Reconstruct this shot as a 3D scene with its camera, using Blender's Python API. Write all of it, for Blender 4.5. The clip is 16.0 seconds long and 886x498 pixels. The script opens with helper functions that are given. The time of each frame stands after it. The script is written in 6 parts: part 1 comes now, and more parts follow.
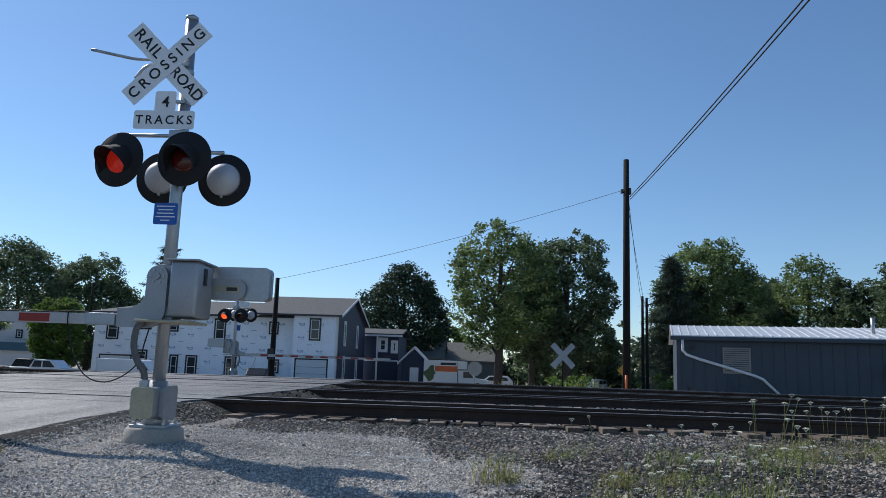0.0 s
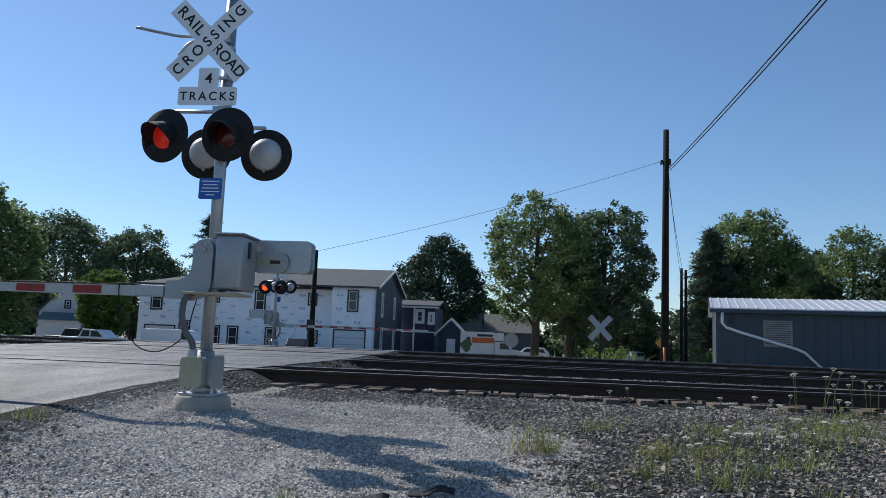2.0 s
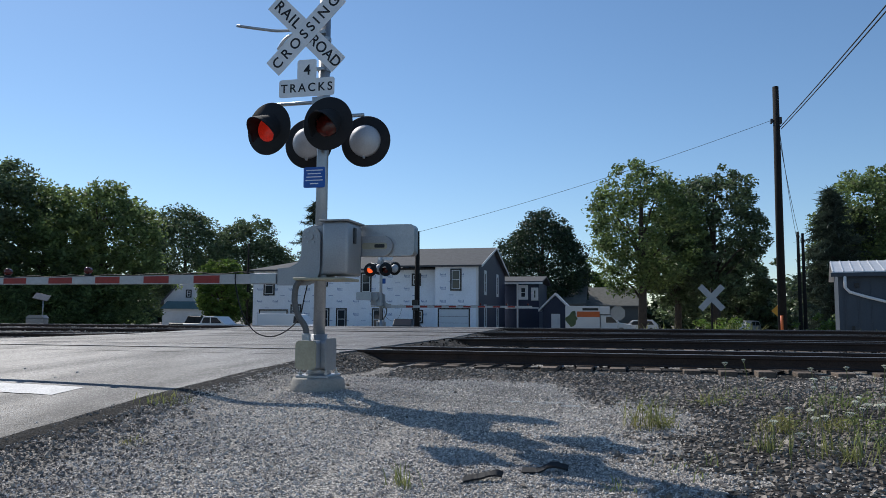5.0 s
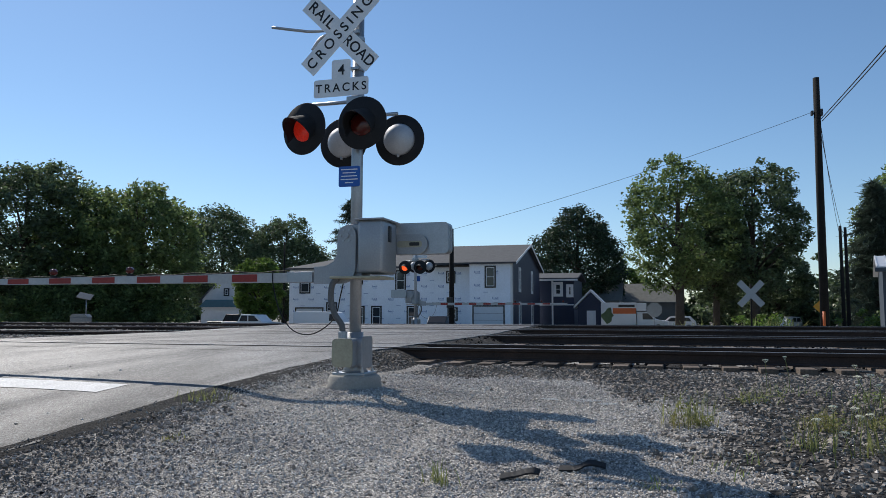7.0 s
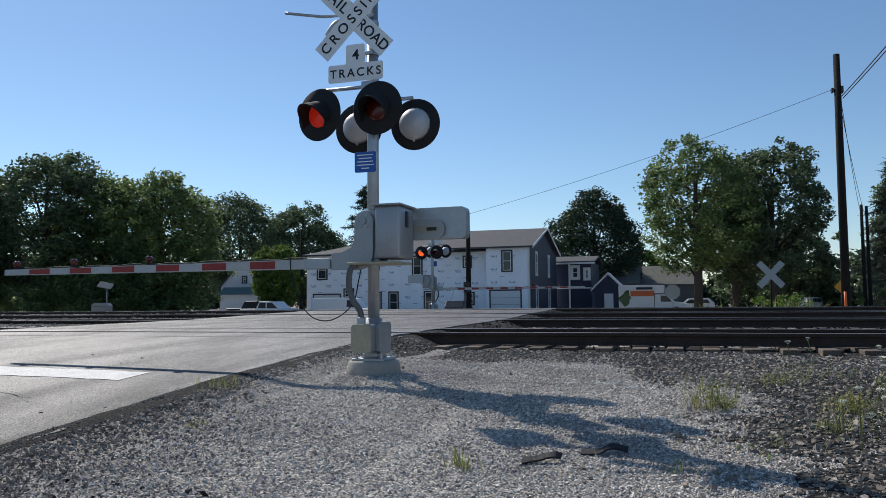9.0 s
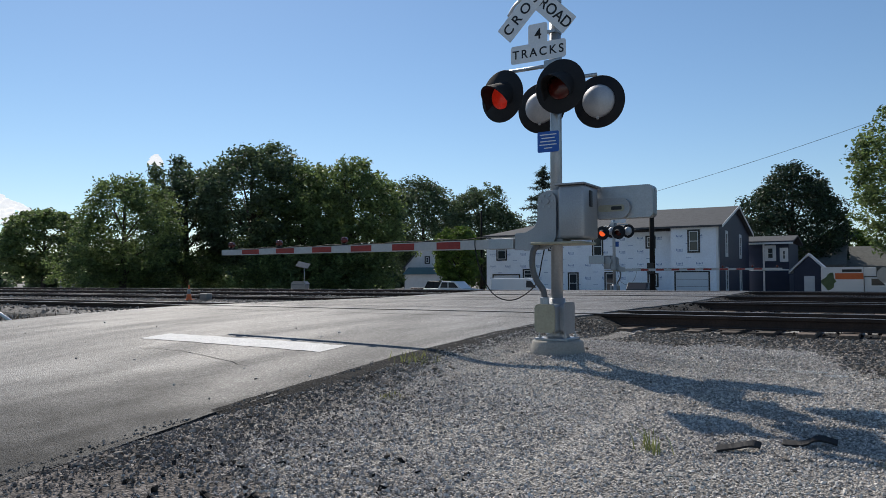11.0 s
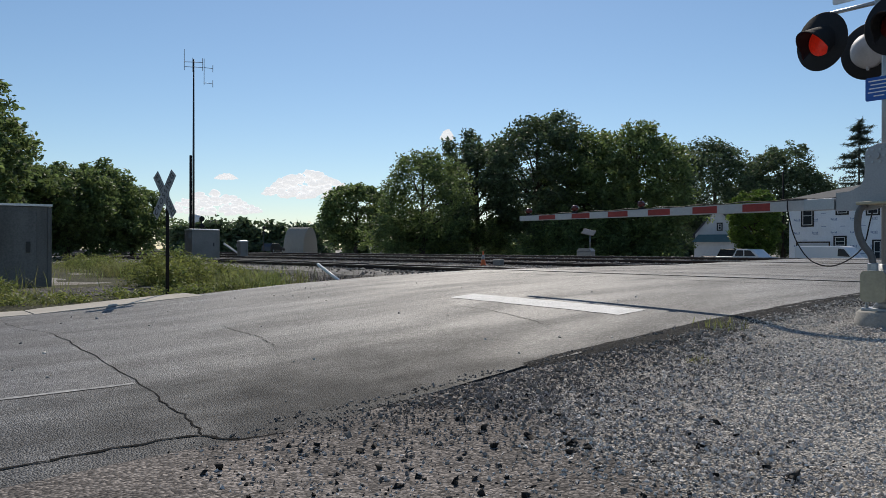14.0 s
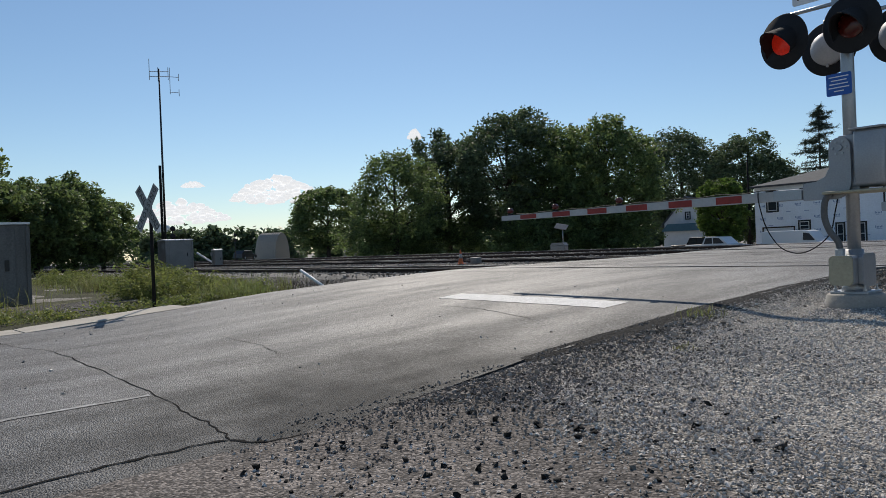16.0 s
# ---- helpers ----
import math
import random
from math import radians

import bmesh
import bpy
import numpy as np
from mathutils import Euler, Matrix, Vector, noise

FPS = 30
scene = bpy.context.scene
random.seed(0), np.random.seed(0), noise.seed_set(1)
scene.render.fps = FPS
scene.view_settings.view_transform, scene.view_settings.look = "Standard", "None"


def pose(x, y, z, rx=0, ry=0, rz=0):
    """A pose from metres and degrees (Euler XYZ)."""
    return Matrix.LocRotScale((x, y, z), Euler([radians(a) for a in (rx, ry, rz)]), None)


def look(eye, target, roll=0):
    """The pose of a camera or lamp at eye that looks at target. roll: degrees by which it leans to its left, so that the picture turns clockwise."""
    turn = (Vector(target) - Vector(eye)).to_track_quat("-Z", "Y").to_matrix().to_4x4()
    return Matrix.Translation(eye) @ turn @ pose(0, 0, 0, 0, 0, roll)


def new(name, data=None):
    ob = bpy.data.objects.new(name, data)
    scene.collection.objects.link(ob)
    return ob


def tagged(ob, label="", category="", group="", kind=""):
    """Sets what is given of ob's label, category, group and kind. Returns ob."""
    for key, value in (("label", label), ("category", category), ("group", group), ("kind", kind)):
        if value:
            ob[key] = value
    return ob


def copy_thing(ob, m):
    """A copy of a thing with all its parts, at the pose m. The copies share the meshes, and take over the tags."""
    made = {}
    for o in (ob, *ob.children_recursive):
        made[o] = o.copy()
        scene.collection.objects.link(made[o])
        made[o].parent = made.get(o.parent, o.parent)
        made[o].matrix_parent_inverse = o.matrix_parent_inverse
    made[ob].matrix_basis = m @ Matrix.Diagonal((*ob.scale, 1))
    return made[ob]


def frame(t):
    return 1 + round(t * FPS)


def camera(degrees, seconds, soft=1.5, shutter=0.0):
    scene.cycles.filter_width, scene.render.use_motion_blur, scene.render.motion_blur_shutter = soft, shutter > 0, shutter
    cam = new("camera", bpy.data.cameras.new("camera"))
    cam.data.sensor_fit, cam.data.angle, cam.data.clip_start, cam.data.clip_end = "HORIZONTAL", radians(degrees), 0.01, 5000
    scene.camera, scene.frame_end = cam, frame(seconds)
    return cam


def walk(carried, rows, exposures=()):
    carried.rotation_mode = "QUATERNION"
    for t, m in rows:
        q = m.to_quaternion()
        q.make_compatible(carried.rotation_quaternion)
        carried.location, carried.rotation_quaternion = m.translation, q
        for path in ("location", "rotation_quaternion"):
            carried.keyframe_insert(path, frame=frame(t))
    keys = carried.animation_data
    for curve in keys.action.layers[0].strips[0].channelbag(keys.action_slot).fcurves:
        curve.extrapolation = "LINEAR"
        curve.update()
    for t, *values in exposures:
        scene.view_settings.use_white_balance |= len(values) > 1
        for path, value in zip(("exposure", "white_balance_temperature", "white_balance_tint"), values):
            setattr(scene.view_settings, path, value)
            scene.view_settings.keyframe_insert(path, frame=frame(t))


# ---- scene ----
cam = camera(60.8, 16.0, soft=0.6)
PATH = [
    (0, (-0.151, 0.629, 1.529), (-0.269, 2.599, 1.852), 1.9),
    (0.5, (-0.149, 0.587, 1.526), (-0.246, 2.56, 1.841), 1.9),
    (1, (-0.155, 0.588, 1.53), (-0.226, 2.564, 1.829), 2.1),
    (1.5, (-0.161, 0.573, 1.524), (-0.229, 2.552, 1.8), 1.9),
    (2, (-0.173, 0.549, 1.533), (-0.385, 2.523, 1.779), 2.2),
    (2.5, (-0.173, 0.539, 1.54), (-0.455, 2.505, 1.769), 2.1),
    (3, (-0.176, 0.55, 1.542), (-0.491, 2.513, 1.76), 1.8),
    (3.5, (-0.181, 0.567, 1.535), (-0.53, 2.525, 1.741), 1.4),
    (4, (-0.18, 0.565, 1.541), (-0.568, 2.517, 1.737), 1.0),
    (4.5, (-0.178, 0.547, 1.543), (-0.611, 2.491, 1.728), 0.6),
    (5, (-0.186, 0.539, 1.545), (-0.659, 2.473, 1.725), 0.3),
    (7.5, (-0.195, 0.528, 1.549), (-0.766, 2.437, 1.719), -0.0),
    (8, (-0.208, 0.587, 1.548), (-0.788, 2.494, 1.71), -0.2),
    (10.3, (-0.218, 0.514, 1.55), (-0.898, 2.393, 1.647), -0.6),
    (10.5, (-0.216, 0.549, 1.538), (-0.931, 2.415, 1.631), -0.5),
    (11, (-0.249, 0.505, 1.54), (-1.281, 2.217, 1.625), -0.1),
    (11.5, (-0.288, 0.436, 1.541), (-1.614, 1.932, 1.622), 0.2),
    (12, (-0.313, 0.392, 1.541), (-1.866, 1.65, 1.629), 0.5),
    (12.5, (-0.341, 0.405, 1.542), (-1.936, 1.608, 1.638), 0.5),
    (13, (-0.316, 0.372, 1.531), (-1.915, 1.568, 1.638), 0.2),
    (13.5, (-0.263, 0.343, 1.516), (-1.867, 1.537, 1.555), -0.1),
    (14, (-0.284, 0.288, 1.492), (-1.867, 1.511, 1.492), 0.1),
    (14.5, (-0.307, 0.163, 1.502), (-1.855, 1.429, 1.495), 0.0),
    (15, (-0.21, 0.11, 1.517), (-1.749, 1.389, 1.51), 0.1),
    (15.5, (-0.155, 0.027, 1.526), (-1.691, 1.308, 1.514), -0.1),
    (16, (-0.164, -0.077, 1.541), (-1.7, 1.204, 1.537), -2.3),
]
walk(cam, [(t, look(eye, target, roll)) for t, eye, target, roll in PATH],
     [(0, -0.08, 6050, 10), (5, -0.12, 6250, 10), (10.3, -0.16, 6450, 10), (12.2, -0.34, 6600, 10), (16, -0.34, 6700, 10)])

# ---- light ----
SUN_AZ = math.atan2(-0.78, 0.626)
SUN_EL = radians(41.5)
world = bpy.data.worlds.new("sky")
scene.world = world
world.use_nodes = True
wn = world.node_tree
sky = wn.nodes.new("ShaderNodeTexSky")
sky.sky_type = "NISHITA"
sky.sun_disc = False
sky.sun_elevation, sky.sun_rotation = SUN_EL, SUN_AZ
sky.air_density, sky.dust_density, sky.ozone_density = 1.0, 0.12, 4.4
rich = wn.nodes.new("ShaderNodeHueSaturation")
rich.inputs["Hue"].default_value, rich.inputs["Saturation"].default_value = 0.497, 1.02
wn.links.new(sky.outputs[0], rich.inputs["Color"])
wn.links.new(rich.outputs[0], wn.nodes["Background"].inputs[0])
wn.nodes["Background"].inputs[1].default_value = 0.121
sun = new("sun", bpy.data.lights.new("sun", "SUN"))
sun.data.energy, sun.data.angle, sun.data.color = 5.0, radians(0.53), (1.0, 0.93, 0.83)
toward = Vector((math.sin(SUN_AZ) * math.cos(SUN_EL), math.cos(SUN_AZ) * math.cos(SUN_EL), math.sin(SUN_EL)))
sun.matrix_world = look(toward * 80, (0, 0, 0))


# ---- materials ----
def mat(name, color, rough=0.6, metal=0.0, vary=0.25, scale=3.0, fine=40.0, bump=0.15, tint=None, per="", emit=0.0, spec=0.5, trans=0.0, stretch=None):
    """A surface with broad stains and fine grain. tint: the stain's colour; per: 'object' or 'island' varies pieces."""
    m = bpy.data.materials.new(name)
    m.use_nodes = True
    nt = m.node_tree
    b = nt.nodes["Principled BSDF"]
    add = nt.nodes.new
    co = add("ShaderNodeTexCoord")
    big, small = add("ShaderNodeTexNoise"), add("ShaderNodeTexNoise")
    big.inputs["Scale"].default_value, big.inputs["Detail"].default_value = scale, 5
    small.inputs["Scale"].default_value, small.inputs["Detail"].default_value = fine, 3
    for n in (big, small):
        nt.links.new(co.outputs["Object"], n.inputs["Vector"])
    if stretch:
        mp = add("ShaderNodeMapping")
        mp.inputs["Scale"].default_value = stretch
        nt.links.new(co.outputs["Object"], mp.inputs["Vector"])
        nt.links.new(mp.outputs[0], big.inputs["Vector"])
    mix = add("ShaderNodeMix")
    mix.data_type = "RGBA"
    ramp = add("ShaderNodeMapRange")
    ramp.inputs["From Min"].default_value, ramp.inputs["From Max"].default_value = 0.35, 0.68
    nt.links.new(big.outputs["Fac"], ramp.inputs["Value"])
    nt.links.new(ramp.outputs[0], mix.inputs["Factor"])
    mix.inputs["A"].default_value = (*color, 1)
    mix.inputs["B"].default_value = (*(tint or [c * (1 - vary) for c in color]), 1)
    hsv = add("ShaderNodeHueSaturation")
    grain = add("ShaderNodeMapRange")
    grain.inputs["From Min"].default_value, grain.inputs["From Max"].default_value = 0.25, 0.75
    grain.inputs["To Min"].default_value, grain.inputs["To Max"].default_value = 1 - vary, 1 + vary
    nt.links.new(small.outputs["Fac"], grain.inputs["Value"])
    value = grain.outputs[0]
    if per:
        src = add("ShaderNodeObjectInfo").outputs["Random"] if per == "object" else add("ShaderNodeNewGeometry").outputs["Random Per Island"]
        pr = add("ShaderNodeMapRange")
        pr.inputs["To Min"].default_value, pr.inputs["To Max"].default_value = 0.5, 1.32
        nt.links.new(src, pr.inputs["Value"])
        mul = add("ShaderNodeMath")
        mul.operation = "MULTIPLY"
        nt.links.new(value, mul.inputs[0])
        nt.links.new(pr.outputs[0], mul.inputs[1])
        value = mul.outputs[0]
    nt.links.new(value, hsv.inputs["Value"])
    nt.links.new(mix.outputs["Result"], hsv.inputs["Color"])
    nt.links.new(hsv.outputs[0], b.inputs["Base Color"])
    b.inputs["Roughness"].default_value = rough
    b.inputs["Metallic"].default_value = metal
    b.inputs["Specular IOR Level"].default_value = spec
    if bump:
        bp = add("ShaderNodeBump")
        bp.inputs["Strength"].default_value, bp.inputs["Distance"].default_value = bump, 0.02
        nt.links.new(small.outputs["Fac"], bp.inputs["Height"])
        nt.links.new(bp.outputs[0], b.inputs["Normal"])
    if emit:
        b.inputs["Emission Color"].default_value = (*color, 1)
        b.inputs["Emission Strength"].default_value = emit
    if trans:
        tl = add("ShaderNodeBsdfTranslucent")
        ms = add("ShaderNodeMixShader")
        nt.links.new(hsv.outputs[0], tl.inputs["Color"])
        ms.inputs[0].default_value = trans
        nt.links.new(b.outputs[0], ms.inputs[1])
        nt.links.new(tl.outputs[0], ms.inputs[2])
        nt.links.new(ms.outputs[0], nt.nodes["Material Output"].inputs[0])
    return m


def granular(name, dark, light, cell, rough, bump, depth, broad, stretch=(1, 1, 1), gap=0.0, speckle=1.0, spec=0.5, gloss=None, stain=None):
    """Crushed stone or asphalt: cells of their own shade, dark gaps, broad stains."""
    m = bpy.data.materials.new(name)
    m.use_nodes = True
    nt = m.node_tree
    b = nt.nodes["Principled BSDF"]
    add = nt.nodes.new
    co = add("ShaderNodeTexCoord")
    cells = add("ShaderNodeTexVoronoi")
    cells.inputs["Scale"].default_value = cell
    nt.links.new(co.outputs["Object"], cells.inputs["Vector"])
    shade = add("ShaderNodeSeparateColor")
    nt.links.new(cells.outputs["Color"], shade.inputs[0])
    pw = add("ShaderNodeMath")
    pw.operation, pw.inputs[1].default_value = "POWER", speckle
    nt.links.new(shade.outputs[0], pw.inputs[0])
    mix = add("ShaderNodeMix")
    mix.data_type = "RGBA"
    mix.inputs["A"].default_value, mix.inputs["B"].default_value = (*dark, 1), (*light, 1)
    nt.links.new(pw.outputs[0], mix.inputs["Factor"])
    mp = add("ShaderNodeMapping")
    mp.inputs["Scale"].default_value = stretch
    nt.links.new(co.outputs["Object"], mp.inputs["Vector"])
    value = None
    for scale, lo, hi in broad:
        n = add("ShaderNodeTexNoise")
        n.inputs["Scale"].default_value, n.inputs["Detail"].default_value = scale, 4
        nt.links.new(mp.outputs[0], n.inputs["Vector"])
        r = add("ShaderNodeMapRange")
        r.inputs["From Min"].default_value, r.inputs["From Max"].default_value = 0.36, 0.66
        r.inputs["To Min"].default_value, r.inputs["To Max"].default_value = lo, hi
        nt.links.new(n.outputs["Fac"], r.inputs["Value"])
        if value is None:
            value = r.outputs[0]
            if gloss:
                polish = add("ShaderNodeMapRange")
                polish.inputs["From Min"].default_value, polish.inputs["From Max"].default_value = 0.38, 0.62
                polish.inputs["To Min"].default_value, polish.inputs["To Max"].default_value = gloss
                nt.links.new(n.outputs["Fac"], polish.inputs["Value"])
                nt.links.new(polish.outputs[0], b.inputs["Roughness"])
        else:
            mul = add("ShaderNodeMath")
            mul.operation = "MULTIPLY"
            nt.links.new(value, mul.inputs[0])
            nt.links.new(r.outputs[0], mul.inputs[1])
            value = mul.outputs[0]
    # crevice shade between grains, painted as darker cell rims
    if gap:
        edge = add("ShaderNodeMapRange")
        edge.inputs["From Min"].default_value, edge.inputs["From Max"].default_value = 0.75, 0.25
        edge.inputs["To Min"].default_value, edge.inputs["To Max"].default_value = 1 - gap, 1.0
        nt.links.new(cells.outputs["Distance"], edge.inputs["Value"])
        mul = add("ShaderNodeMath")
        mul.operation = "MULTIPLY"
        nt.links.new(value, mul.inputs[0])
        nt.links.new(edge.outputs[0], mul.inputs[1])
        value = mul.outputs[0]
    if stain:
        # an old oil stain soaked into the paving
        cx, cy, rx, ry, amount = stain
        place = add("ShaderNodeMapping")
        place.inputs["Location"].default_value, place.inputs["Scale"].default_value = (-cx / rx, -cy / ry, 0), (1 / rx, 1 / ry, 0)
        nt.links.new(co.outputs["Object"], place.inputs["Vector"])
        far = add("ShaderNodeVectorMath")
        far.operation = "LENGTH"
        nt.links.new(place.outputs[0], far.inputs[0])
        wob = add("ShaderNodeTexNoise")
        wob.inputs["Scale"].default_value, wob.inputs["Detail"].default_value = 2.2, 5
        nt.links.new(co.outputs["Object"], wob.inputs["Vector"])
        total = add("ShaderNodeMath")
        total.operation = "ADD"
        nt.links.new(far.outputs["Value"], total.inputs[0])
        nt.links.new(wob.outputs["Fac"], total.inputs[1])
        soak = add("ShaderNodeMapRange")
        soak.inputs["From Min"].default_value, soak.inputs["From Max"].default_value = 0.7, 1.6
        soak.inputs["To Min"].default_value, soak.inputs["To Max"].default_value = amount, 1.0
        nt.links.new(total.outputs[0], soak.inputs["Value"])
        dull = add("ShaderNodeMath")
        dull.operation, dull.inputs[1].default_value = "MULTIPLY", spec
        nt.links.new(soak.outputs[0], dull.inputs[0])
        nt.links.new(dull.outputs[0], b.inputs["Specular IOR Level"])
        mul = add("ShaderNodeMath")
        mul.operation = "MULTIPLY"
        nt.links.new(value, mul.inputs[0])
        nt.links.new(soak.outputs[0], mul.inputs[1])
        value = mul.outputs[0]
    hsv = add("ShaderNodeHueSaturation")
    nt.links.new(mix.outputs["Result"], hsv.inputs["Color"])
    nt.links.new(value, hsv.inputs["Value"])
    nt.links.new(hsv.outputs[0], b.inputs["Base Color"])
    b.inputs["Roughness"].default_value = rough
    if not stain:
        b.inputs["Specular IOR Level"].default_value = spec
    bp = add("ShaderNodeBump")
    bp.invert = True
    bp.inputs["Strength"].default_value, bp.inputs["Distance"].default_value = bump, depth
    nt.links.new(cells.outputs["Distance"], bp.inputs["Height"])
    nt.links.new(bp.outputs[0], b.inputs["Normal"])
    return m


ASPHALT = granular("asphalt", (0.030, 0.0285, 0.029), (0.362, 0.358, 0.362), 88, 0.72, 0.9, 0.007, ((1.6, 0.86, 1.08), (7.0, 0.86, 1.1), (0.5, 0.86, 1.08)), (1.0, 0.22, 1.0), 0.7, 2.2, 0.5, (0.70, 0.56), (-4.6, 2.9, 2.6, 3.4, 0.22))
LIP = granular("shaded_lip_asphalt", (0.012, 0.0115, 0.011), (0.12, 0.113, 0.108), 70, 0.95, 1.0, 0.010, ((1.6, 0.6, 1.1), (7.0, 0.8, 1.1)), (1, 1, 1), 0.7, 2.2, 0.2)
SOIL = granular("stony_ground", (0.24, 0.22, 0.195), (0.82, 0.77, 0.70), 72, 0.95, 1.0, 0.015, ((0.5, 0.75, 1.1), (3.0, 0.85, 1.1)), (1, 1, 1), 0.6, 1.2, 0.2)
APRON = granular("worn_apron", (0.085, 0.074, 0.067), (0.42, 0.37, 0.335), 60, 0.92, 0.9, 0.010, ((0.8, 0.6, 1.15), (4.0, 0.8, 1.15)), (1, 1, 1), 0.5, 1.6, 0.3)
BED = granular("ballast_bed", (0.02, 0.019, 0.018), (0.13, 0.12, 0.11), 22, 0.95, 1.0, 0.035, ((0.7, 0.6, 1.1), (3.0, 0.8, 1.1)), (1, 1, 1), 0.8, 1.3, 0.2)
SEAL = mat("crack_sealant", (0.02, 0.019, 0.018), 1.0, vary=0.2, spec=0.05)
WORNLINE = mat("worn_road_paint", (0.40, 0.395, 0.385), 0.85, vary=0.4, scale=6, fine=40, tint=(0.17, 0.168, 0.165))
LINE = mat("road_paint", (0.70, 0.69, 0.67), 0.8, vary=0.3, scale=5, fine=55, tint=(0.60, 0.59, 0.57))
VERGE = granular("weedy_verge", (0.035, 0.038, 0.018), (0.17, 0.17, 0.08), 26, 0.95, 0.8, 0.02, ((0.6, 0.6, 1.1), (3.0, 0.8, 1.15)), (1, 1, 1), 0.6, 1.2, 0.2)
DARKGRAVEL = mat("dark_gravel", (0.23, 0.205, 0.185), 0.9, vary=0.3, scale=1.5, fine=90, per="island")
GRAVEL = mat("pale_gravel", (0.68, 0.625, 0.56), 0.95, vary=0.35, scale=1.1, fine=90, per="island", tint=(0.46, 0.42, 0.385), spec=0.1)
BALLAST = mat("ballast_stone", (0.36, 0.318, 0.272), 0.92, vary=0.3, scale=2.0, fine=60, per="island", tint=(0.21, 0.178, 0.15), spec=0.2)
BEDLIGHT = granular("grey_ballast_bed", (0.04, 0.038, 0.035), (0.30, 0.28, 0.26), 20, 0.95, 1.0, 0.035, ((0.7, 0.7, 1.1), (3.0, 0.8, 1.1)), (1, 1, 1), 0.75, 1.3, 0.2)
RAIL = mat("rusty_rail", (0.050, 0.031, 0.023), 0.9, 0.0, vary=0.35, scale=3, fine=50)
RAILTOP = mat("polished_rail_head", (0.36, 0.36, 0.37), 0.62, 1.0, vary=0.08, scale=2, bump=0.03)
TIE = mat("creosoted_tie", (0.12, 0.092, 0.07), 0.9, vary=0.4, scale=4, fine=30, bump=0.5, per="object", tint=(0.12, 0.09, 0.07))
GALV = mat("galvanised_steel", (0.42, 0.44, 0.46), 0.45, 0.75, vary=0.10, scale=9, fine=70, bump=0.05)
HOUSING = mat("silver_paint", (0.50, 0.51, 0.53), 0.6, 0.25, vary=0.08, scale=8, fine=60, bump=0.04)
ALU = mat("painted_aluminium", (0.36, 0.37, 0.385), 0.45, 0.5, vary=0.10, scale=4, fine=60, bump=0.05)
BEIGE = mat("beige_steel", (0.40, 0.37, 0.27), 0.5, 0.3, vary=0.12, scale=5)
CONCRETE = mat("concrete", (0.36, 0.335, 0.295), 0.9, vary=0.15, scale=5, fine=60, bump=0.3)
GUTTER = mat("weathered_gutter_concrete", (0.46, 0.42, 0.36), 0.9, vary=0.18, scale=1.5, fine=60, bump=0.3)
BLACK = mat("black_paint", (0.012, 0.012, 0.014), 0.8, vary=0.2, scale=8, bump=0.03)
RUBBER = mat("grey_hose", (0.11, 0.115, 0.12), 0.5, vary=0.15)
SIGNWHITE = mat("white_sign_sheet", (0.80, 0.81, 0.82), 0.45, vary=0.05, scale=6, bump=0.02)
SIGNBLUE = mat("blue_sign", (0.012, 0.10, 0.42), 0.4, vary=0.1, scale=8, bump=0.02)
INK = mat("black_ink", (0.012, 0.012, 0.013), 0.6, vary=0.1, bump=0)
RED = mat("red_reflective", (0.30, 0.028, 0.02), 0.5, vary=0.15, scale=6, bump=0.03)
WHITEBAR = mat("white_reflective", (0.47, 0.465, 0.455), 0.5, vary=0.08, scale=5, bump=0.03)
LENS = mat("dark_red_lens", (0.10, 0.012, 0.008), 0.2, vary=0.2, scale=30, bump=0.1)
LENSON = mat("lit_red_lens", (1.0, 0.13, 0.03), 0.3, vary=0.1, scale=30, bump=0.0, emit=1.0)
LENSDIM = mat("dim_red_lens", (0.55, 0.022, 0.010), 0.3, vary=0.25, scale=30, bump=0.1, emit=0.3)
WOODPOLE = mat("weathered_pole", (0.012, 0.010, 0.0085), 1.0, vary=0.4, scale=2, fine=25, bump=0.4)
WRAP = mat("house_wrap", (0.82, 0.87, 0.94), 0.5, vary=0.06, scale=0.7, fine=8, bump=0.1)
WRAPINK = mat("house_wrap_print", (0.22, 0.31, 0.50), 0.6, vary=0.15)
NAVY = mat("navy_siding", (0.019, 0.028, 0.062), 0.6, vary=0.12, scale=1)
SHINGLE = mat("grey_shingles", (0.070, 0.075, 0.083), 0.9, vary=0.25, scale=2, fine=12, bump=0.4)
TRIM = mat("white_trim", (0.72, 0.73, 0.74), 0.5, vary=0.06)
GLASS = mat("window_glass", (0.035, 0.042, 0.05), 0.06, vary=0.1, scale=1, bump=0.0, spec=0.5)
FRAMEDARK = mat("black_frame", (0.015, 0.015, 0.016), 0.4, vary=0.1)
DRAB = mat("drab_siding", (0.17, 0.165, 0.15), 0.8, vary=0.15, scale=1)
DOORWHITE = mat("garage_door", (0.60, 0.64, 0.68), 0.5, vary=0.05)
SHEDWALL = mat("blue_grey_metal", (0.042, 0.058, 0.080), 0.6, 0.0, vary=0.12, scale=0.8, fine=15, bump=0.05)
SHEDROOF = mat("bare_metal_roof", (0.68, 0.68, 0.68), 0.42, 0.5, vary=0.10, scale=1.5)
BARK = mat("bark", (0.075, 0.058, 0.045), 0.95, vary=0.35, scale=3, fine=25, bump=0.6)
LEAFDEEP = mat("leaf_deep", (0.045, 0.078, 0.036), 0.6, vary=0.3, scale=0.35, fine=1.3, bump=0, per="island", trans=0.2)
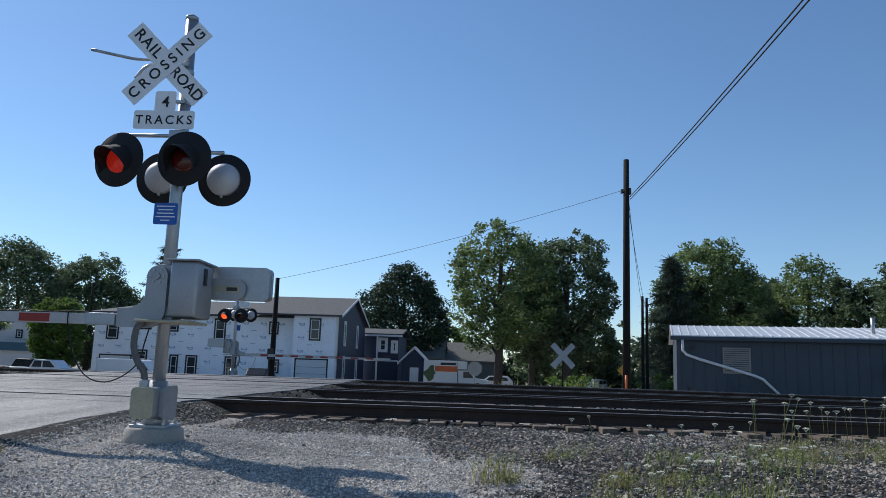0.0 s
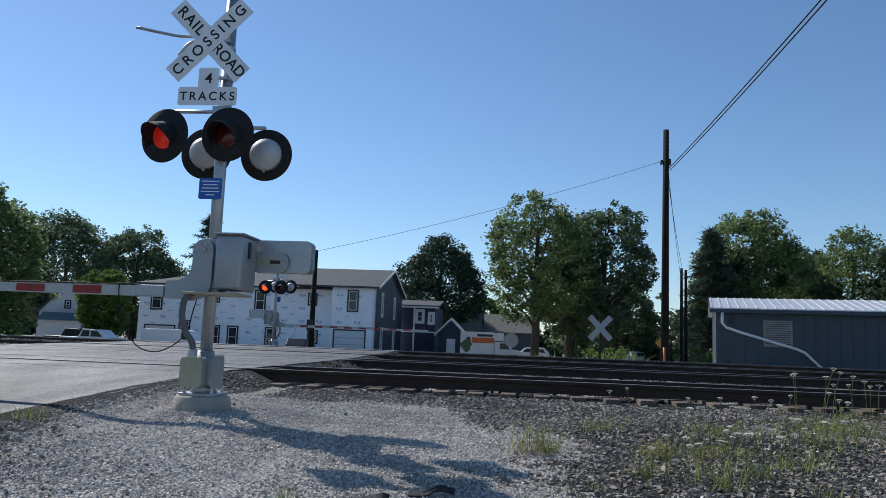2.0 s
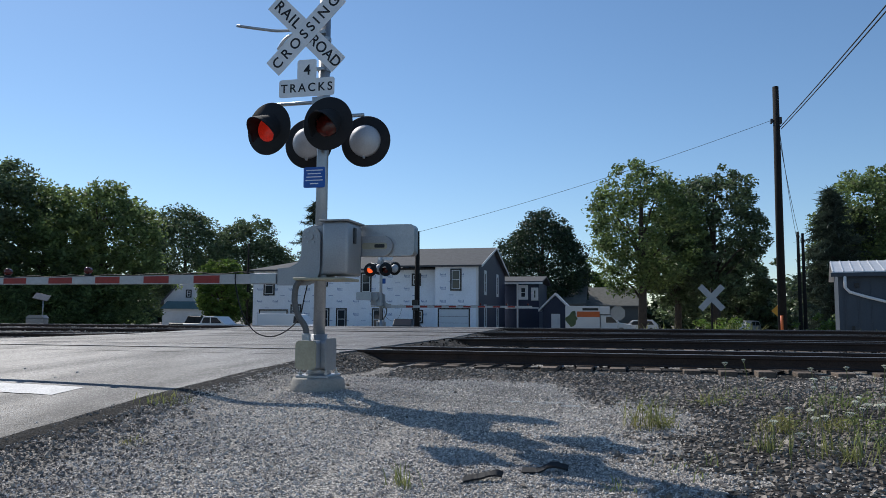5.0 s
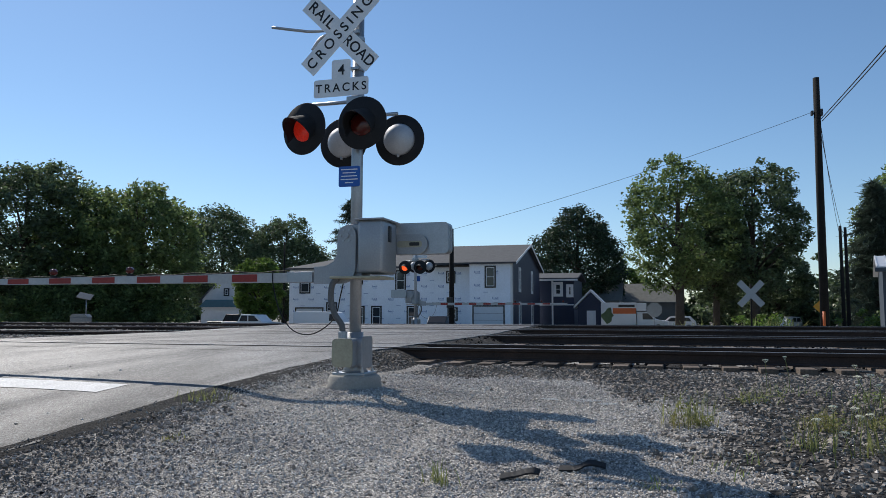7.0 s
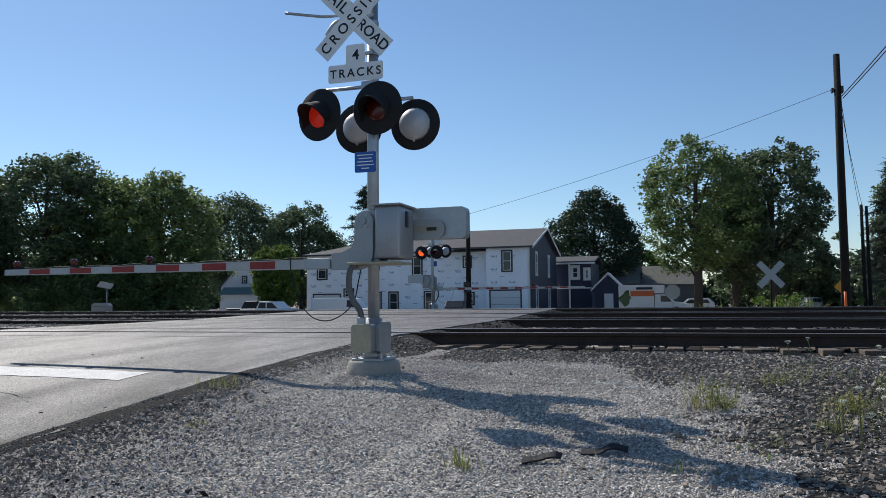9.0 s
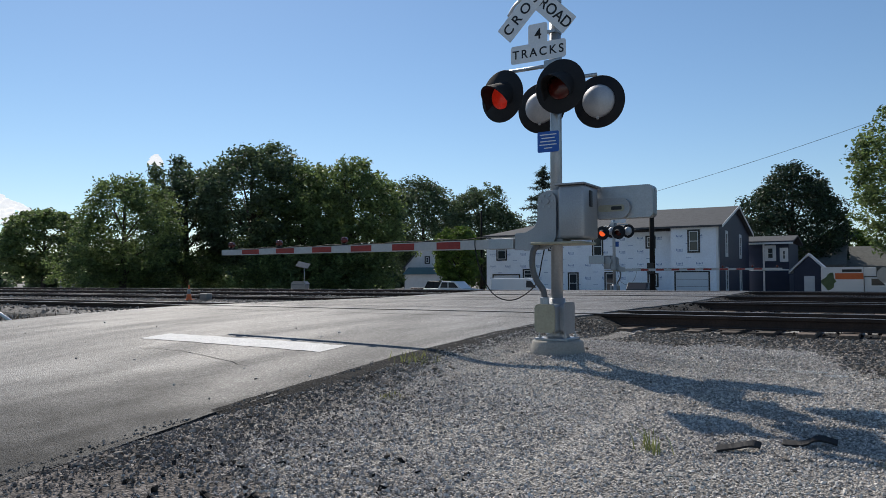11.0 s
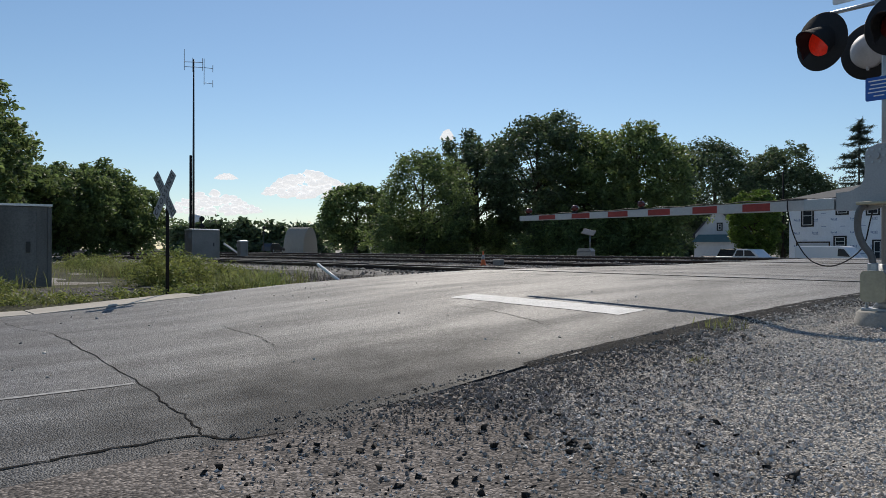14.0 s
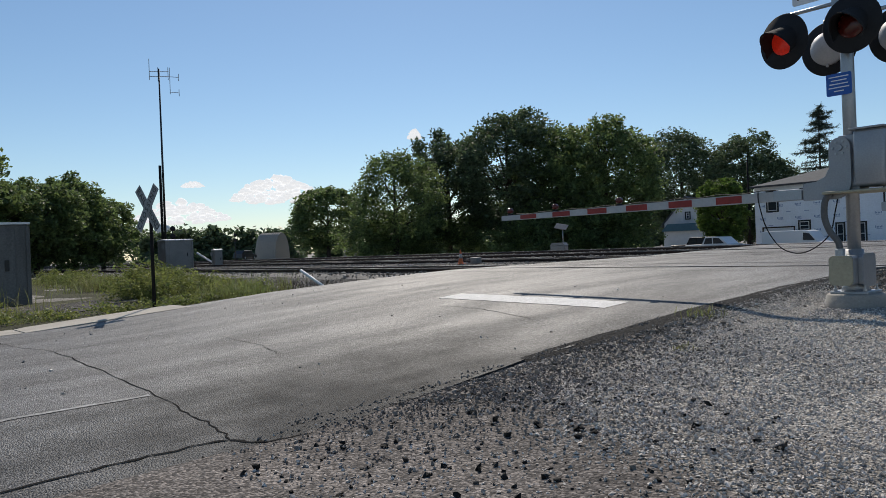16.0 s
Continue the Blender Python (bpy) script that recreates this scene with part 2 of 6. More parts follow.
# both greens lightened to carry the haze over distant crowns
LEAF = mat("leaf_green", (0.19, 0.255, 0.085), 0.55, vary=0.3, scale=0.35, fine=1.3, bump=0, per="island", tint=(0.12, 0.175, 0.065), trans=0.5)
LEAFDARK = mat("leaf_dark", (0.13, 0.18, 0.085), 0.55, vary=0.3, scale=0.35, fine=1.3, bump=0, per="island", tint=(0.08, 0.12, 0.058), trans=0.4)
LEAFLIGHT = mat("leaf_light", (0.14, 0.22, 0.04), 0.6, vary=0.3, scale=0.35, fine=1.3, bump=0, per="island", tint=(0.10, 0.165, 0.032), trans=0.45)
NEEDLE = mat("needles", (0.10, 0.14, 0.105), 0.7, vary=0.3, scale=0.5, fine=2, bump=0, per="island", trans=0.25)
GRASS = mat("grass", (0.21, 0.27, 0.085), 0.7, vary=0.3, scale=0.7, fine=6, bump=0, per="island", tint=(0.26, 0.24, 0.09), trans=0.4)
WEEDLEAF = mat("weed_leaf", (0.27, 0.29, 0.085), 0.7, vary=0.3, scale=0.7, fine=6, bump=0, per="island", tint=(0.15, 0.19, 0.05), trans=0.42)
PETAL = mat("white_umbel", (0.66, 0.66, 0.52), 0.8, vary=0.15, bump=0)
CARWHITE = mat("white_car_paint", (0.72, 0.73, 0.74), 0.25, vary=0.04, scale=1, bump=0)
CARDARK = mat("dark_car_paint", (0.03, 0.03, 0.034), 0.25, vary=0.1, scale=1, bump=0)
TYRE = mat("tyre", (0.015, 0.015, 0.015), 0.85, vary=0.2)
ORANGE = mat("orange_panel", (0.65, 0.14, 0.03), 0.5, vary=0.08)
YELLOW = mat("yellow_sign", (0.75, 0.32, 0.02), 0.5, vary=0.08)
CLOUD = mat("cloud", (0.34, 0.34, 0.35), 1.0, vary=0.10, scale=0.02, fine=0.06, bump=0, spec=0.0)
# clouds glow to stand in for the sunlight they scatter
CLOUD.node_tree.nodes["Principled BSDF"].inputs["Emission Color"].default_value = (0.95, 0.97, 1.0, 1)
CLOUD.node_tree.nodes["Principled BSDF"].inputs["Emission Strength"].default_value = 0.95
GREENWALL = mat("grey_green_roof", (0.16, 0.16, 0.14), 0.9, vary=0.2, scale=2)
# real streaks; base darkened for the near cabinet's sides turned from the sun
CABINETDARK = mat("shaded_streaked_steel", (0.15, 0.145, 0.14), 0.5, 0.35, vary=0.22, scale=1.6, fine=25, bump=0.04, tint=(0.085, 0.08, 0.075), stretch=(1.6, 1.6, 0.3))
CABINET = mat("grey_cabinet_paint", (0.24, 0.235, 0.23), 0.42, 0.45, vary=0.2, scale=1.2, fine=30, bump=0.05)
# crossbuck's white greyed to carry back shade; also plates and cone band
GREYSHEET = mat("grey_sign_sheet", (0.30, 0.31, 0.31), 0.7, vary=0.25, scale=5, bump=0.05)
GREYINK = mat("grey_ink", (0.07, 0.07, 0.072), 0.8, vary=0.2, bump=0)
COTTAGE = mat("white_clapboard", (0.62, 0.64, 0.66), 0.6, vary=0.08)
TEAL = mat("teal_roof", (0.05, 0.13, 0.18), 0.7, vary=0.15)


# ---- mesh helpers ----
def part(name, bm, material, parent=None, label="", smooth=False):
    me = bpy.data.meshes.new(name)
    bm.normal_update()
    bm.to_mesh(me)
    bm.free()
    me.materials.append(material)
    if smooth:
        me.shade_smooth()
    ob = new(name, me)
    if parent is not None:
        ob.parent = parent
    if label:
        ob["label"] = label
    return ob


def raw(name, verts, faces, material, parent=None, smooth=False):
    me = bpy.data.meshes.new(name)
    me.from_pydata(verts, [], faces)
    me.materials.append(material)
    if smooth:
        me.shade_smooth()
    ob = new(name, me)
    if parent is not None:
        ob.parent = parent
    return ob


def thing(name, place, label, category, group="", kind="", turn=0.0):
    ob = new(name)
    ob.matrix_basis = pose(*place, 0, 0, turn)
    return tagged(ob, label, category, group, kind)


def box(bm, lo, hi, bevel=0.0, m=None):
    v = [bm.verts.new((x, y, z)) for x in (lo[0], hi[0]) for y in (lo[1], hi[1]) for z in (lo[2], hi[2])]
    f = [bm.faces.new([v[i] for i in q]) for q in ((0, 1, 3, 2), (4, 6, 7, 5), (0, 4, 5, 1), (2, 3, 7, 6), (0, 2, 6, 4), (1, 5, 7, 3))]
    if bevel:
        r = bmesh.ops.bevel(bm, geom=list({e for q in f for e in q.edges}), offset=bevel, segments=2, affect="EDGES", profile=0.5)
        v = list({w for q in r["faces"] for w in q.verts} | {w for w in v if w.is_valid})
    if m is not None:
        bmesh.ops.transform(bm, matrix=m, verts=[w for w in v if w.is_valid])
    return bm


def boxed(lo, hi, bevel=0.0, m=None):
    return box(bmesh.new(), lo, hi, bevel, m)


def tube(bm, pts, radii, seg=10, caps=True):
    """A round bar along points."""
    pts = [Vector(p) for p in pts]
    if not isinstance(radii, (list, tuple)):
        radii = [radii] * len(pts)
    rings = []
    for i, p in enumerate(pts):
        d = (pts[min(i + 1, len(pts) - 1)] - pts[max(i - 1, 0)]).normalized()
        a = d.orthogonal().normalized() if i == 0 else (rings_a - d * rings_a.dot(d)).normalized()
        rings_a = a
        b = d.cross(a)
        rings.append([bm.verts.new(p + (a * math.cos(k * 2 * math.pi / seg) + b * math.sin(k * 2 * math.pi / seg)) * radii[i]) for k in range(seg)])
    for r0, r1 in zip(rings, rings[1:]):
        for k in range(seg):
            bm.faces.new((r0[k], r0[(k + 1) % seg], r1[(k + 1) % seg], r1[k]))
    if caps:
        bm.faces.new(rings[0][::-1])
        bm.faces.new(rings[-1])
    return bm


def lathe(profile, seg=24, axis="z", bm=None):
    """Turn (radius, height) points round an axis through the origin."""
    bm = bm or bmesh.new()
    rings = []
    for r, h in profile:
        ring = []
        for k in range(seg):
            c, s = r * math.cos(k * 2 * math.pi / seg), r * math.sin(k * 2 * math.pi / seg)
            ring.append(bm.verts.new((c, s, h) if axis == "z" else (c, h, s)))
        rings.append(ring)
    for r0, r1 in zip(rings, rings[1:]):
        for k in range(seg):
            bm.faces.new((r0[k], r0[(k + 1) % seg], r1[(k + 1) % seg], r1[k]))
    bm.faces.new(rings[0][::-1])
    bm.faces.new(rings[-1])
    bmesh.ops.recalc_face_normals(bm, faces=bm.faces)
    return bm


def prism(outline, lo, hi, axis="y", bm=None):
    """Extrude a 2D outline: axis 'y' takes (x, z), 'x' takes (y, z), 'z' takes (x, y)."""
    bm = bm or bmesh.new()
    put = {"y": lambda p, h: (p[0], h, p[1]), "x": lambda p, h: (h, p[0], p[1]), "z": lambda p, h: (p[0], p[1], h)}[axis]
    a = [bm.verts.new(put(p, lo)) for p in outline]
    b = [bm.verts.new(put(p, hi)) for p in outline]
    n = len(a)
    f = [bm.faces.new(a), bm.faces.new(b[::-1])]
    f += [bm.faces.new((a[i], b[i], b[(i + 1) % n], a[(i + 1) % n])) for i in range(n)]
    bmesh.ops.recalc_face_normals(bm, faces=f)
    return bm


def rounded(w, h, r, cx=0.0, cz=0.0, n=5):
    out = []
    for sx, sz, a0 in ((1, 1, 0), (-1, 1, 90), (-1, -1, 180), (1, -1, 270)):
        for k in range(n + 1):
            a = radians(a0 + 90 * k / n)
            out.append((cx + sx * (w / 2 - r) + r * math.cos(a), cz + sz * (h / 2 - r) + r * math.sin(a)))
    return out


def lettering(name, text, size, material, parent, m, spread=1.0, label=""):
    """Raised characters, standing in the local x-z plane and read from -y."""
    cu = bpy.data.curves.new(name, "FONT")
    cu.body, cu.size, cu.extrude = text, size, 0.0015
    cu.align_x, cu.align_y, cu.space_character, cu.offset = "CENTER", "CENTER", spread, size * 0.012
    tmp = bpy.data.objects.new(name, cu)
    me = bpy.data.meshes.new_from_object(tmp)
    bpy.data.objects.remove(tmp)
    me.name = name
    me.materials.clear()
    me.materials.append(material)
    ob = new(name, me)
    ob.parent = parent
    ob.matrix_basis = m @ pose(0, 0, 0, 90, 0, 0)
    if label:
        ob["label"] = label
    return ob


# ---- the lie of the land ----
ROAD_L, ROAD_R = -14.3, -4.65
ROAD_Y = [-80, 0, 2, 3.2, 5, 7.2, 9, 11.9, 14.2, 20, 24, 28.5, 33, 45, 80, 400]
ROAD_Z = [0.0, 0.34, 0.41, 0.47, 0.62, 0.79, 0.88, 0.985, 1.0, 1.02, 1.10, 1.18, 1.08, 0.5, -0.3, -0.3]
TRACKS = [(12.6, 1.0), (19.3, 1.02), (23.2, 1.10), (27.2, 1.17)]
GAUGE = 1.5


def road_z(x, y):
    return np.interp(y, ROAD_Y, ROAD_Z) + 0.05 * (1 - ((np.asarray(x) - (ROAD_L + ROAD_R) / 2) / 4.4) ** 2) * np.interp(y, [8, 12], [1, 0])


def land_z(x, y):
    x, y = np.asarray(x, float), np.asarray(y, float)
    z = np.interp(y, [-80, 0, 8.5, 10.5, 11.5, 12.3, 15.2, 16.5, 18.6, 22, 26, 30, 33, 45, 80, 3000],
                  [0.0, 0.31, 0.75, 0.71, 0.71, 0.745, 0.76, 0.70, 0.78, 0.84, 0.93, 0.95, 0.75, 0.45, -0.3, -0.3])
    left = np.clip((-14.5 - x) / 2.0, 0, 1) * np.interp(y, [9, 11], [1, 0])
    z = z * (1 - left) + left * np.interp(y, [-80, 0, 6, 10], [0.2, 0.42, 0.55, 0.65])
    z = z - 0.09 * np.clip((x + 3.1) / 1.0, 0, 1) * np.interp(y, [2.0, 5.0, 8.0, 10.5], [0, 1, 1, 0]) * np.interp(x, [6, 9], [1, 0])
    bank = np.clip((-14.7 - x) / 0.8, 0, 1)
    z = np.maximum(z, bank * np.interp(y, [9.8, 11.5, 14.7, 16.6, 18.6, 21.0, 23.0, 25.0, 27.0, 29.4, 31.5], [0.0, 0.87, 0.88, 0.80, 0.90, 0.91, 0.97, 0.99, 1.05, 1.05, 0.0]))
    inside = np.clip(np.minimum(x - ROAD_L + 0.6, ROAD_R + 0.75 - x) / 0.6, 0, 1)
    flat = np.interp(y, [9, 11.5, 32, 36], [1, 1, 1, 1])
    z = z * (1 - inside * flat) + inside * flat * (np.interp(y, ROAD_Y, ROAD_Z) - 0.03)
    fade = np.interp(np.hypot(x, y), [20, 45], [1, 0])
    return z + fade * (1 - inside) * 0.012 * (np.sin(x * 2.3 + 1.2 * np.sin(y * 1.7)) + np.sin(y * 2.9 + x * 0.7))


def spaced(fine_lo, fine_hi, step, far):
    core = list(np.arange(fine_lo, fine_hi + 1e-6, step))
    out, d, p = [], step, fine_hi
    while p < far:
        d *= 1.35
        p += d
        out.append(p)
    back, d, p = [], step, fine_lo
    while p > -far:
        d *= 1.35
        p -= d
        back.append(p)
    return np.array(back[::-1] + core + out)


def sheet(name, xs, ys, height, material, parent=None):
    gx, gy = np.meshgrid(xs, ys)
    gz = height(gx, gy)
    verts = np.stack([gx, gy, gz], -1).reshape(-1, 3).tolist()
    w = len(xs)
    faces = [(j * w + i, j * w + i + 1, (j + 1) * w + i + 1, (j + 1) * w + i) for j in range(len(ys) - 1) for i in range(w - 1)]
    return raw(name, verts, faces, material, parent, smooth=True)


ground = tagged(sheet("ground", spaced(-16, 12, 0.3, 3000), spaced(-6, 34, 0.3, 3000), land_z, SOIL),
                "grey-brown stony earth beside the railway", "ground", kind="structure")

ROAD_YS = np.concatenate([np.arange(-40, 0, 2.0), np.arange(0, 36, 0.3), np.arange(36, 90, 3)])
def road_sheet(name, lo, hi, ys, material, lift, wobble, parent=None):
    """A strip of paving with ragged edges and a turned-down side."""
    verts, faces = [], []
    cols = 16
    for j, y in enumerate(ys):
        a = lo(y) + wobble * noise.noise((y * 1.7, 3.1, 0)) + wobble * 0.5 * noise.noise((y * 6, 9, 0))
        b = hi(y) + wobble * noise.noise((y * 1.7, 7.7, 0)) + wobble * 0.5 * noise.noise((y * 6, 2, 0))
        row = [(a - 0.03, -0.12)] + [(a + (b - a) * k / cols, 0) for k in range(cols + 1)] + [(b + 0.03, -0.12)]
        for x, dz in row:
            verts.append((x, y, float(road_z(x, y)) + lift + dz))
    w = cols + 3
    for j in range(len(ys) - 1):
        for i in range(w - 1):
            faces.append((j * w + i, j * w + i + 1, (j + 1) * w + i + 1, (j + 1) * w + i))
    return raw(name, verts, faces, material, parent, smooth=False)


road = tagged(road_sheet("road", lambda y: ROAD_L, lambda y: ROAD_R + 0.25 * max(0, min(1, (5 - y) / 3)), ROAD_YS, ASPHALT, 0.0, 0.07),
              "worn grey asphalt road rising over the railway crossing", "road", kind="structure")


# ---- railway ----
def rail_profile(top):
    h = 0.19
    half = [(0.075, 0), (0.075, 0.012), (0.02, 0.03), (0.012, 0.06), (0.012, 0.125), (0.036, 0.145), (0.037, 0.18), (0.030, h)]
    return [(a, top - h + b) for a, b in half] + [(-a, top - h + b) for a, b in half[::-1]]


def railway(near, top, reach):
    tr = thing("railway_track", (0, near, 0), "rusty steel railway track on dark timber ties", "railway track", group="parallel railway tracks", kind="structure")
    for dy in (0, GAUGE):
        part("rail", prism([(p[0] + dy, p[1]) for p in rail_profile(top)], -reach, reach, "x"), RAIL, tr, "rust-brown steel rail")
        part("rail_head", boxed((-reach, dy - 0.031, top - 0.001), (reach, dy + 0.031, top + 0.004)), RAILTOP, tr, "shiny worn rail top")
    tie = None
    x = -34.0 if near < 13 else -30.0
    while x < (16 if near < 13 else 14):
        if not (ROAD_L - 0.2 < x < ROAD_R + 0.25):
            if tie is None:
                tie = part("tie", boxed((-0.115, -0.55, -0.17), (0.115, GAUGE + 0.55, 0.0), 0.012), TIE, tr)
                ob = tie
            else:
                ob = new("tie", tie.data)
                ob.parent = tr
            ob.location = (x + random.uniform(-0.03, 0.03), random.uniform(-0.05, 0.05), top - 0.195 - random.uniform(0, 0.012))
            ob.rotation_euler = (0, 0, random.uniform(-0.012, 0.012))
        x += 0.51 if near < 13 else 0.60
    return tr


for near, top in TRACKS:
    railway(near, top, 420)


# ---- the near crossing signal ----
def lamp(parent, x, y, z, face, lit, aim=0):
    """A flashing light: round background, hood and lens; face is -1 towards the viewer's road side, 1 away."""
    turn = pose(x, y, z, 0, 0, aim + (0 if face < 0 else 180))
    disc = part("background", lathe([(0.30, 0.0), (0.305, 0.006), (0.30, 0.014), (0.05, 0.02)], 40, "y"), BLACK, parent, "black round light background", True)
    disc.matrix_basis = turn
    part("housing", lathe([(0.19, 0.015), (0.185, 0.06), (0.15, 0.13), (0.08, 0.175), (0.02, 0.19)], 28, "y"), HOUSING, disc, "silver lamp housing", True)
    part("housing_clip", boxed((-0.012, 0.05, -0.215), (0.012, 0.075, -0.17), 0.003), HOUSING, disc)
    part("lens", lathe([(0.01, -0.035), (0.09, -0.028), (0.145, -0.008), (0.15, 0.0)], 28, "y"), lit or LENS, disc, "lit red lens" if lit else "unlit red lens", True)
    bm = bmesh.new()
    rows = []
    for r in (0.158, 0.166):
        for j in range(5):
            row = []
            for k in range(25):
                a = radians(-30 + 240 * k / 24)
                depth = 0.30 * (0.35 + 0.65 * max(0, math.sin(max(0.0, min(math.pi, a))))) * j / 4
                row.append(bm.verts.new((r * math.cos(a), -depth, r * math.sin(a) - 0.10 * (j / 4))))
            rows.append(row)
    for s in (0, 5):
        for j in range(4):
            for k in range(24):
                q = (rows[s + j][k], rows[s + j][k + 1], rows[s + j + 1][k + 1], rows[s + j + 1][k])
                bm.faces.new(q if s else q[::-1])
    for k in range(24):
        bm.faces.new((rows[4][k], rows[4][k + 1], rows[9][k + 1], rows[9][k]))
    part("hood", bm, BLACK, disc, "black hood over the lens", True)
    return disc


def crossbuck(parent, x, y, z, material=SIGNWHITE, words=True, length=1.22, width=0.23, tilt=45, ink=INK):
    made = []
    for k, (a, text) in enumerate(((-tilt, "RAIL ROAD"), (tilt, "CROSSING"))):
        bm = prism(rounded(length, width, 0.008), -0.004, 0.0, "y")
        blade = part("blade", bm, material, parent, "white crossbuck blade")
        blade.matrix_basis = pose(x, y - 0.006 * k, z) @ pose(0, 0, 0, 0, -a, 0)
        made.append(blade)
        if words and k == 1:
            lettering("lettering", text, 0.178 * length / 1.22, ink, blade, pose(0, -0.006, 0), 1.46)
        elif words:
            lettering("lettering", "RAIL", 0.19 * length / 1.22, ink, blade, pose(-0.35 * length / 1.22, -0.006, 0), 1.15)
            lettering("lettering", "ROAD", 0.182 * length / 1.22, ink, blade, pose(0.355 * length / 1.22, -0.006, 0), 1.0)
    return made


def signal(name, x, y, base, label, far_lit=False, arm_len=4.68):
    s = thing(name, (x, y, base), label, "crossing signal", group="crossing gate signals")
    f = -1
    # foundation and pole
    part("foundation", lathe([(0.31, -0.25), (0.305, 0.0), (0.285, 0.11), (0.265, 0.13)], 36), CONCRETE, s, "round concrete foundation", True)
    part("base_plate", boxed((-0.19, -0.19, 0.125), (0.19, 0.19, 0.16), 0.01), GALV, s)
    for ax in (-0.15, 0.15):
        for ay in (-0.15, 0.15):
            part("anchor_bolt", lathe([(0.022, 0.155), (0.022, 0.185), (0.011, 0.187), (0.011, 0.22)], 6), GALV, s).location = (ax, ay, 0)
    part("base_casting", lathe([(0.15, 0.155), (0.11, 0.22), (0.095, 0.30), (0.09, 0.60)], 24), ALU, s, smooth=True)
    part("pole", tube(bmesh.new(), [(0, 0, 0.3), (0, 0, 4.62)], 0.066, 20), GALV, s, "round galvanised pole", True)
    part("pole_cap", lathe([(0.072, 4.60), (0.072, 4.64), (0.03, 4.67)], 20), GALV, s, smooth=True)
    # junction box at the foot
    jb = part("junction_box", prism(rounded(0.21, 0.31, 0.035), -0.26, -0.09), ALU, s, "silver junction box on the pole foot")
    jb.location = (-0.02, 0, 0.38)
    lid = part("junction_box_lid", prism(rounded(0.235, 0.31, 0.05), -0.285, -0.261), BEIGE, jb, "beige box lid")
    lid.location = (-0.015, 0, 0)
    jb2 = part("junction_box", prism(rounded(0.28, 0.31, 0.035), 0.08, 0.125, "x"), ALU, s, "silver junction box on the pole foot")
    jb2.location = (0, 0, 0.38)
    part("junction_box_lid", prism(rounded(0.32, 0.35, 0.05), 0.126, 0.145, "x"), ALU, jb2)
    # gate mechanism
    case = part("mechanism_case", boxed((0.115, -0.25, 1.25), (0.415, 0.22, 1.835), 0.035), ALU, s, "grey aluminium gate mechanism case", True)
    part("case_lid", boxed((0.09, -0.28, 1.832), (0.435, 0.25, 1.852), 0.006), ALU, case)
    part("latch", boxed((0.416, -0.08, 1.60), (0.431, -0.01, 1.78), 0.005), FRAMEDARK, case, "dark latch slot")
    part("mounting_plate", boxed((-0.09, -0.09, 1.22), (0.114, 0.16, 1.81), 0.01), ALU, s)
    part("clamp", boxed((-0.11, -0.11, 1.26), (0.11, 0.11, 1.36), 0.01), GALV, s)
    part("drip_tray", boxed((-0.20, -0.28, 1.19), (0.40, 0.18, 1.219), 0.008), BEIGE, s, "beige bottom plate")
    # arm with its bracket, lowered
    ay = -0.15
    pts = []
    for k in range(13):
        a = radians(180 - 15 * k)
        pts.append((-0.055 + 0.11 * math.cos(a), 1.68 + 0.11 * math.sin(a)))
    out = pts + [(0.055, 1.36)]
    for k in range(7):
        a = radians(0 - 15 * k)
        out.append((-0.125 + 0.18 * math.cos(a), 1.32 + 0.18 * math.sin(a)))
    out += [(-0.45, 1.142), (-0.45, 1.33), (-0.31, 1.34), (-0.21, 1.39), (-0.17, 1.47)]
    br = part("arm_bracket", prism(out, ay, ay + 0.05), ALU, s, "curved grey arm bracket")
    for k in range(6):
        a = radians(60 * k)
        part("bolt", lathe([(0.013, ay - 0.012), (0.013, ay)], 6, "y"), GALV, br).location = (-0.055 + 0.07 * math.cos(a), 0, 1.68 + 0.07 * math.sin(a))
    part("hub", lathe([(0.035, ay - 0.02), (0.035, ay + 0.2)], 16, "y"), ALU, br).location = (-0.055, 0, 1.68)
    part("arm_clamp", boxed((-0.78, ay - 0.022, 1.155), (-0.46, ay + 0.06, 1.278), 0.008), GALV, s)
    arm_root = -0.50
    arm = part("gate_arm", bmesh_arm(arm_root, arm_len, ay), WHITEBAR, s, "white gate arm with red stripes, lowered")
    x0 = -1.16
    for k in range(int((arm_len - 0.7) / 0.655)):
        a, b = x0 - 0.655 * k, x0 - 0.655 * k - 0.33
        part("red_stripe", arm_band(a, b, arm_root, arm_len, ay), RED, arm, "red reflective stripe")
    for lx in (1.75 - arm_len, 0.6 - arm_len, -arm_len - 0.33):
        t = (arm_root - lx) / arm_len
        top = 1.273 - 0.025 * t
        hl = part("arm_light", lathe([(0.028, -0.045), (0.04, -0.03), (0.04, 0.03), (0.028, 0.045)], 16, "y"), LENS, s, "small red arm light", True)
        hl.location = (lx, ay + 0.02, top + 0.07)
        part("light_base", boxed((-0.03, -0.03, -0.085), (0.03, 0.03, -0.045), 0.005), BLACK, hl)
    wire = [(-0.75 - 4.1 * k / 24, ay - 0.01, 1.285 - 0.030 * k / 24 + 0.010 * math.sin(k * 1.9)) for k in range(25)]
    part("arm_cable", tube(bmesh.new(), wire, 0.006, 5), BLACK, s)
    loop = [(-0.95, ay - 0.03, 1.28), (-0.94, ay - 0.04, 1.15), (-0.85, ay - 0.05, 0.85), (-0.68, ay - 0.04, 0.62), (-0.45, ay, 0.58), (-0.24, ay + 0.1, 0.75), (-0.13, -0.12, 1.02), (-0.12, -0.05, 1.2)]
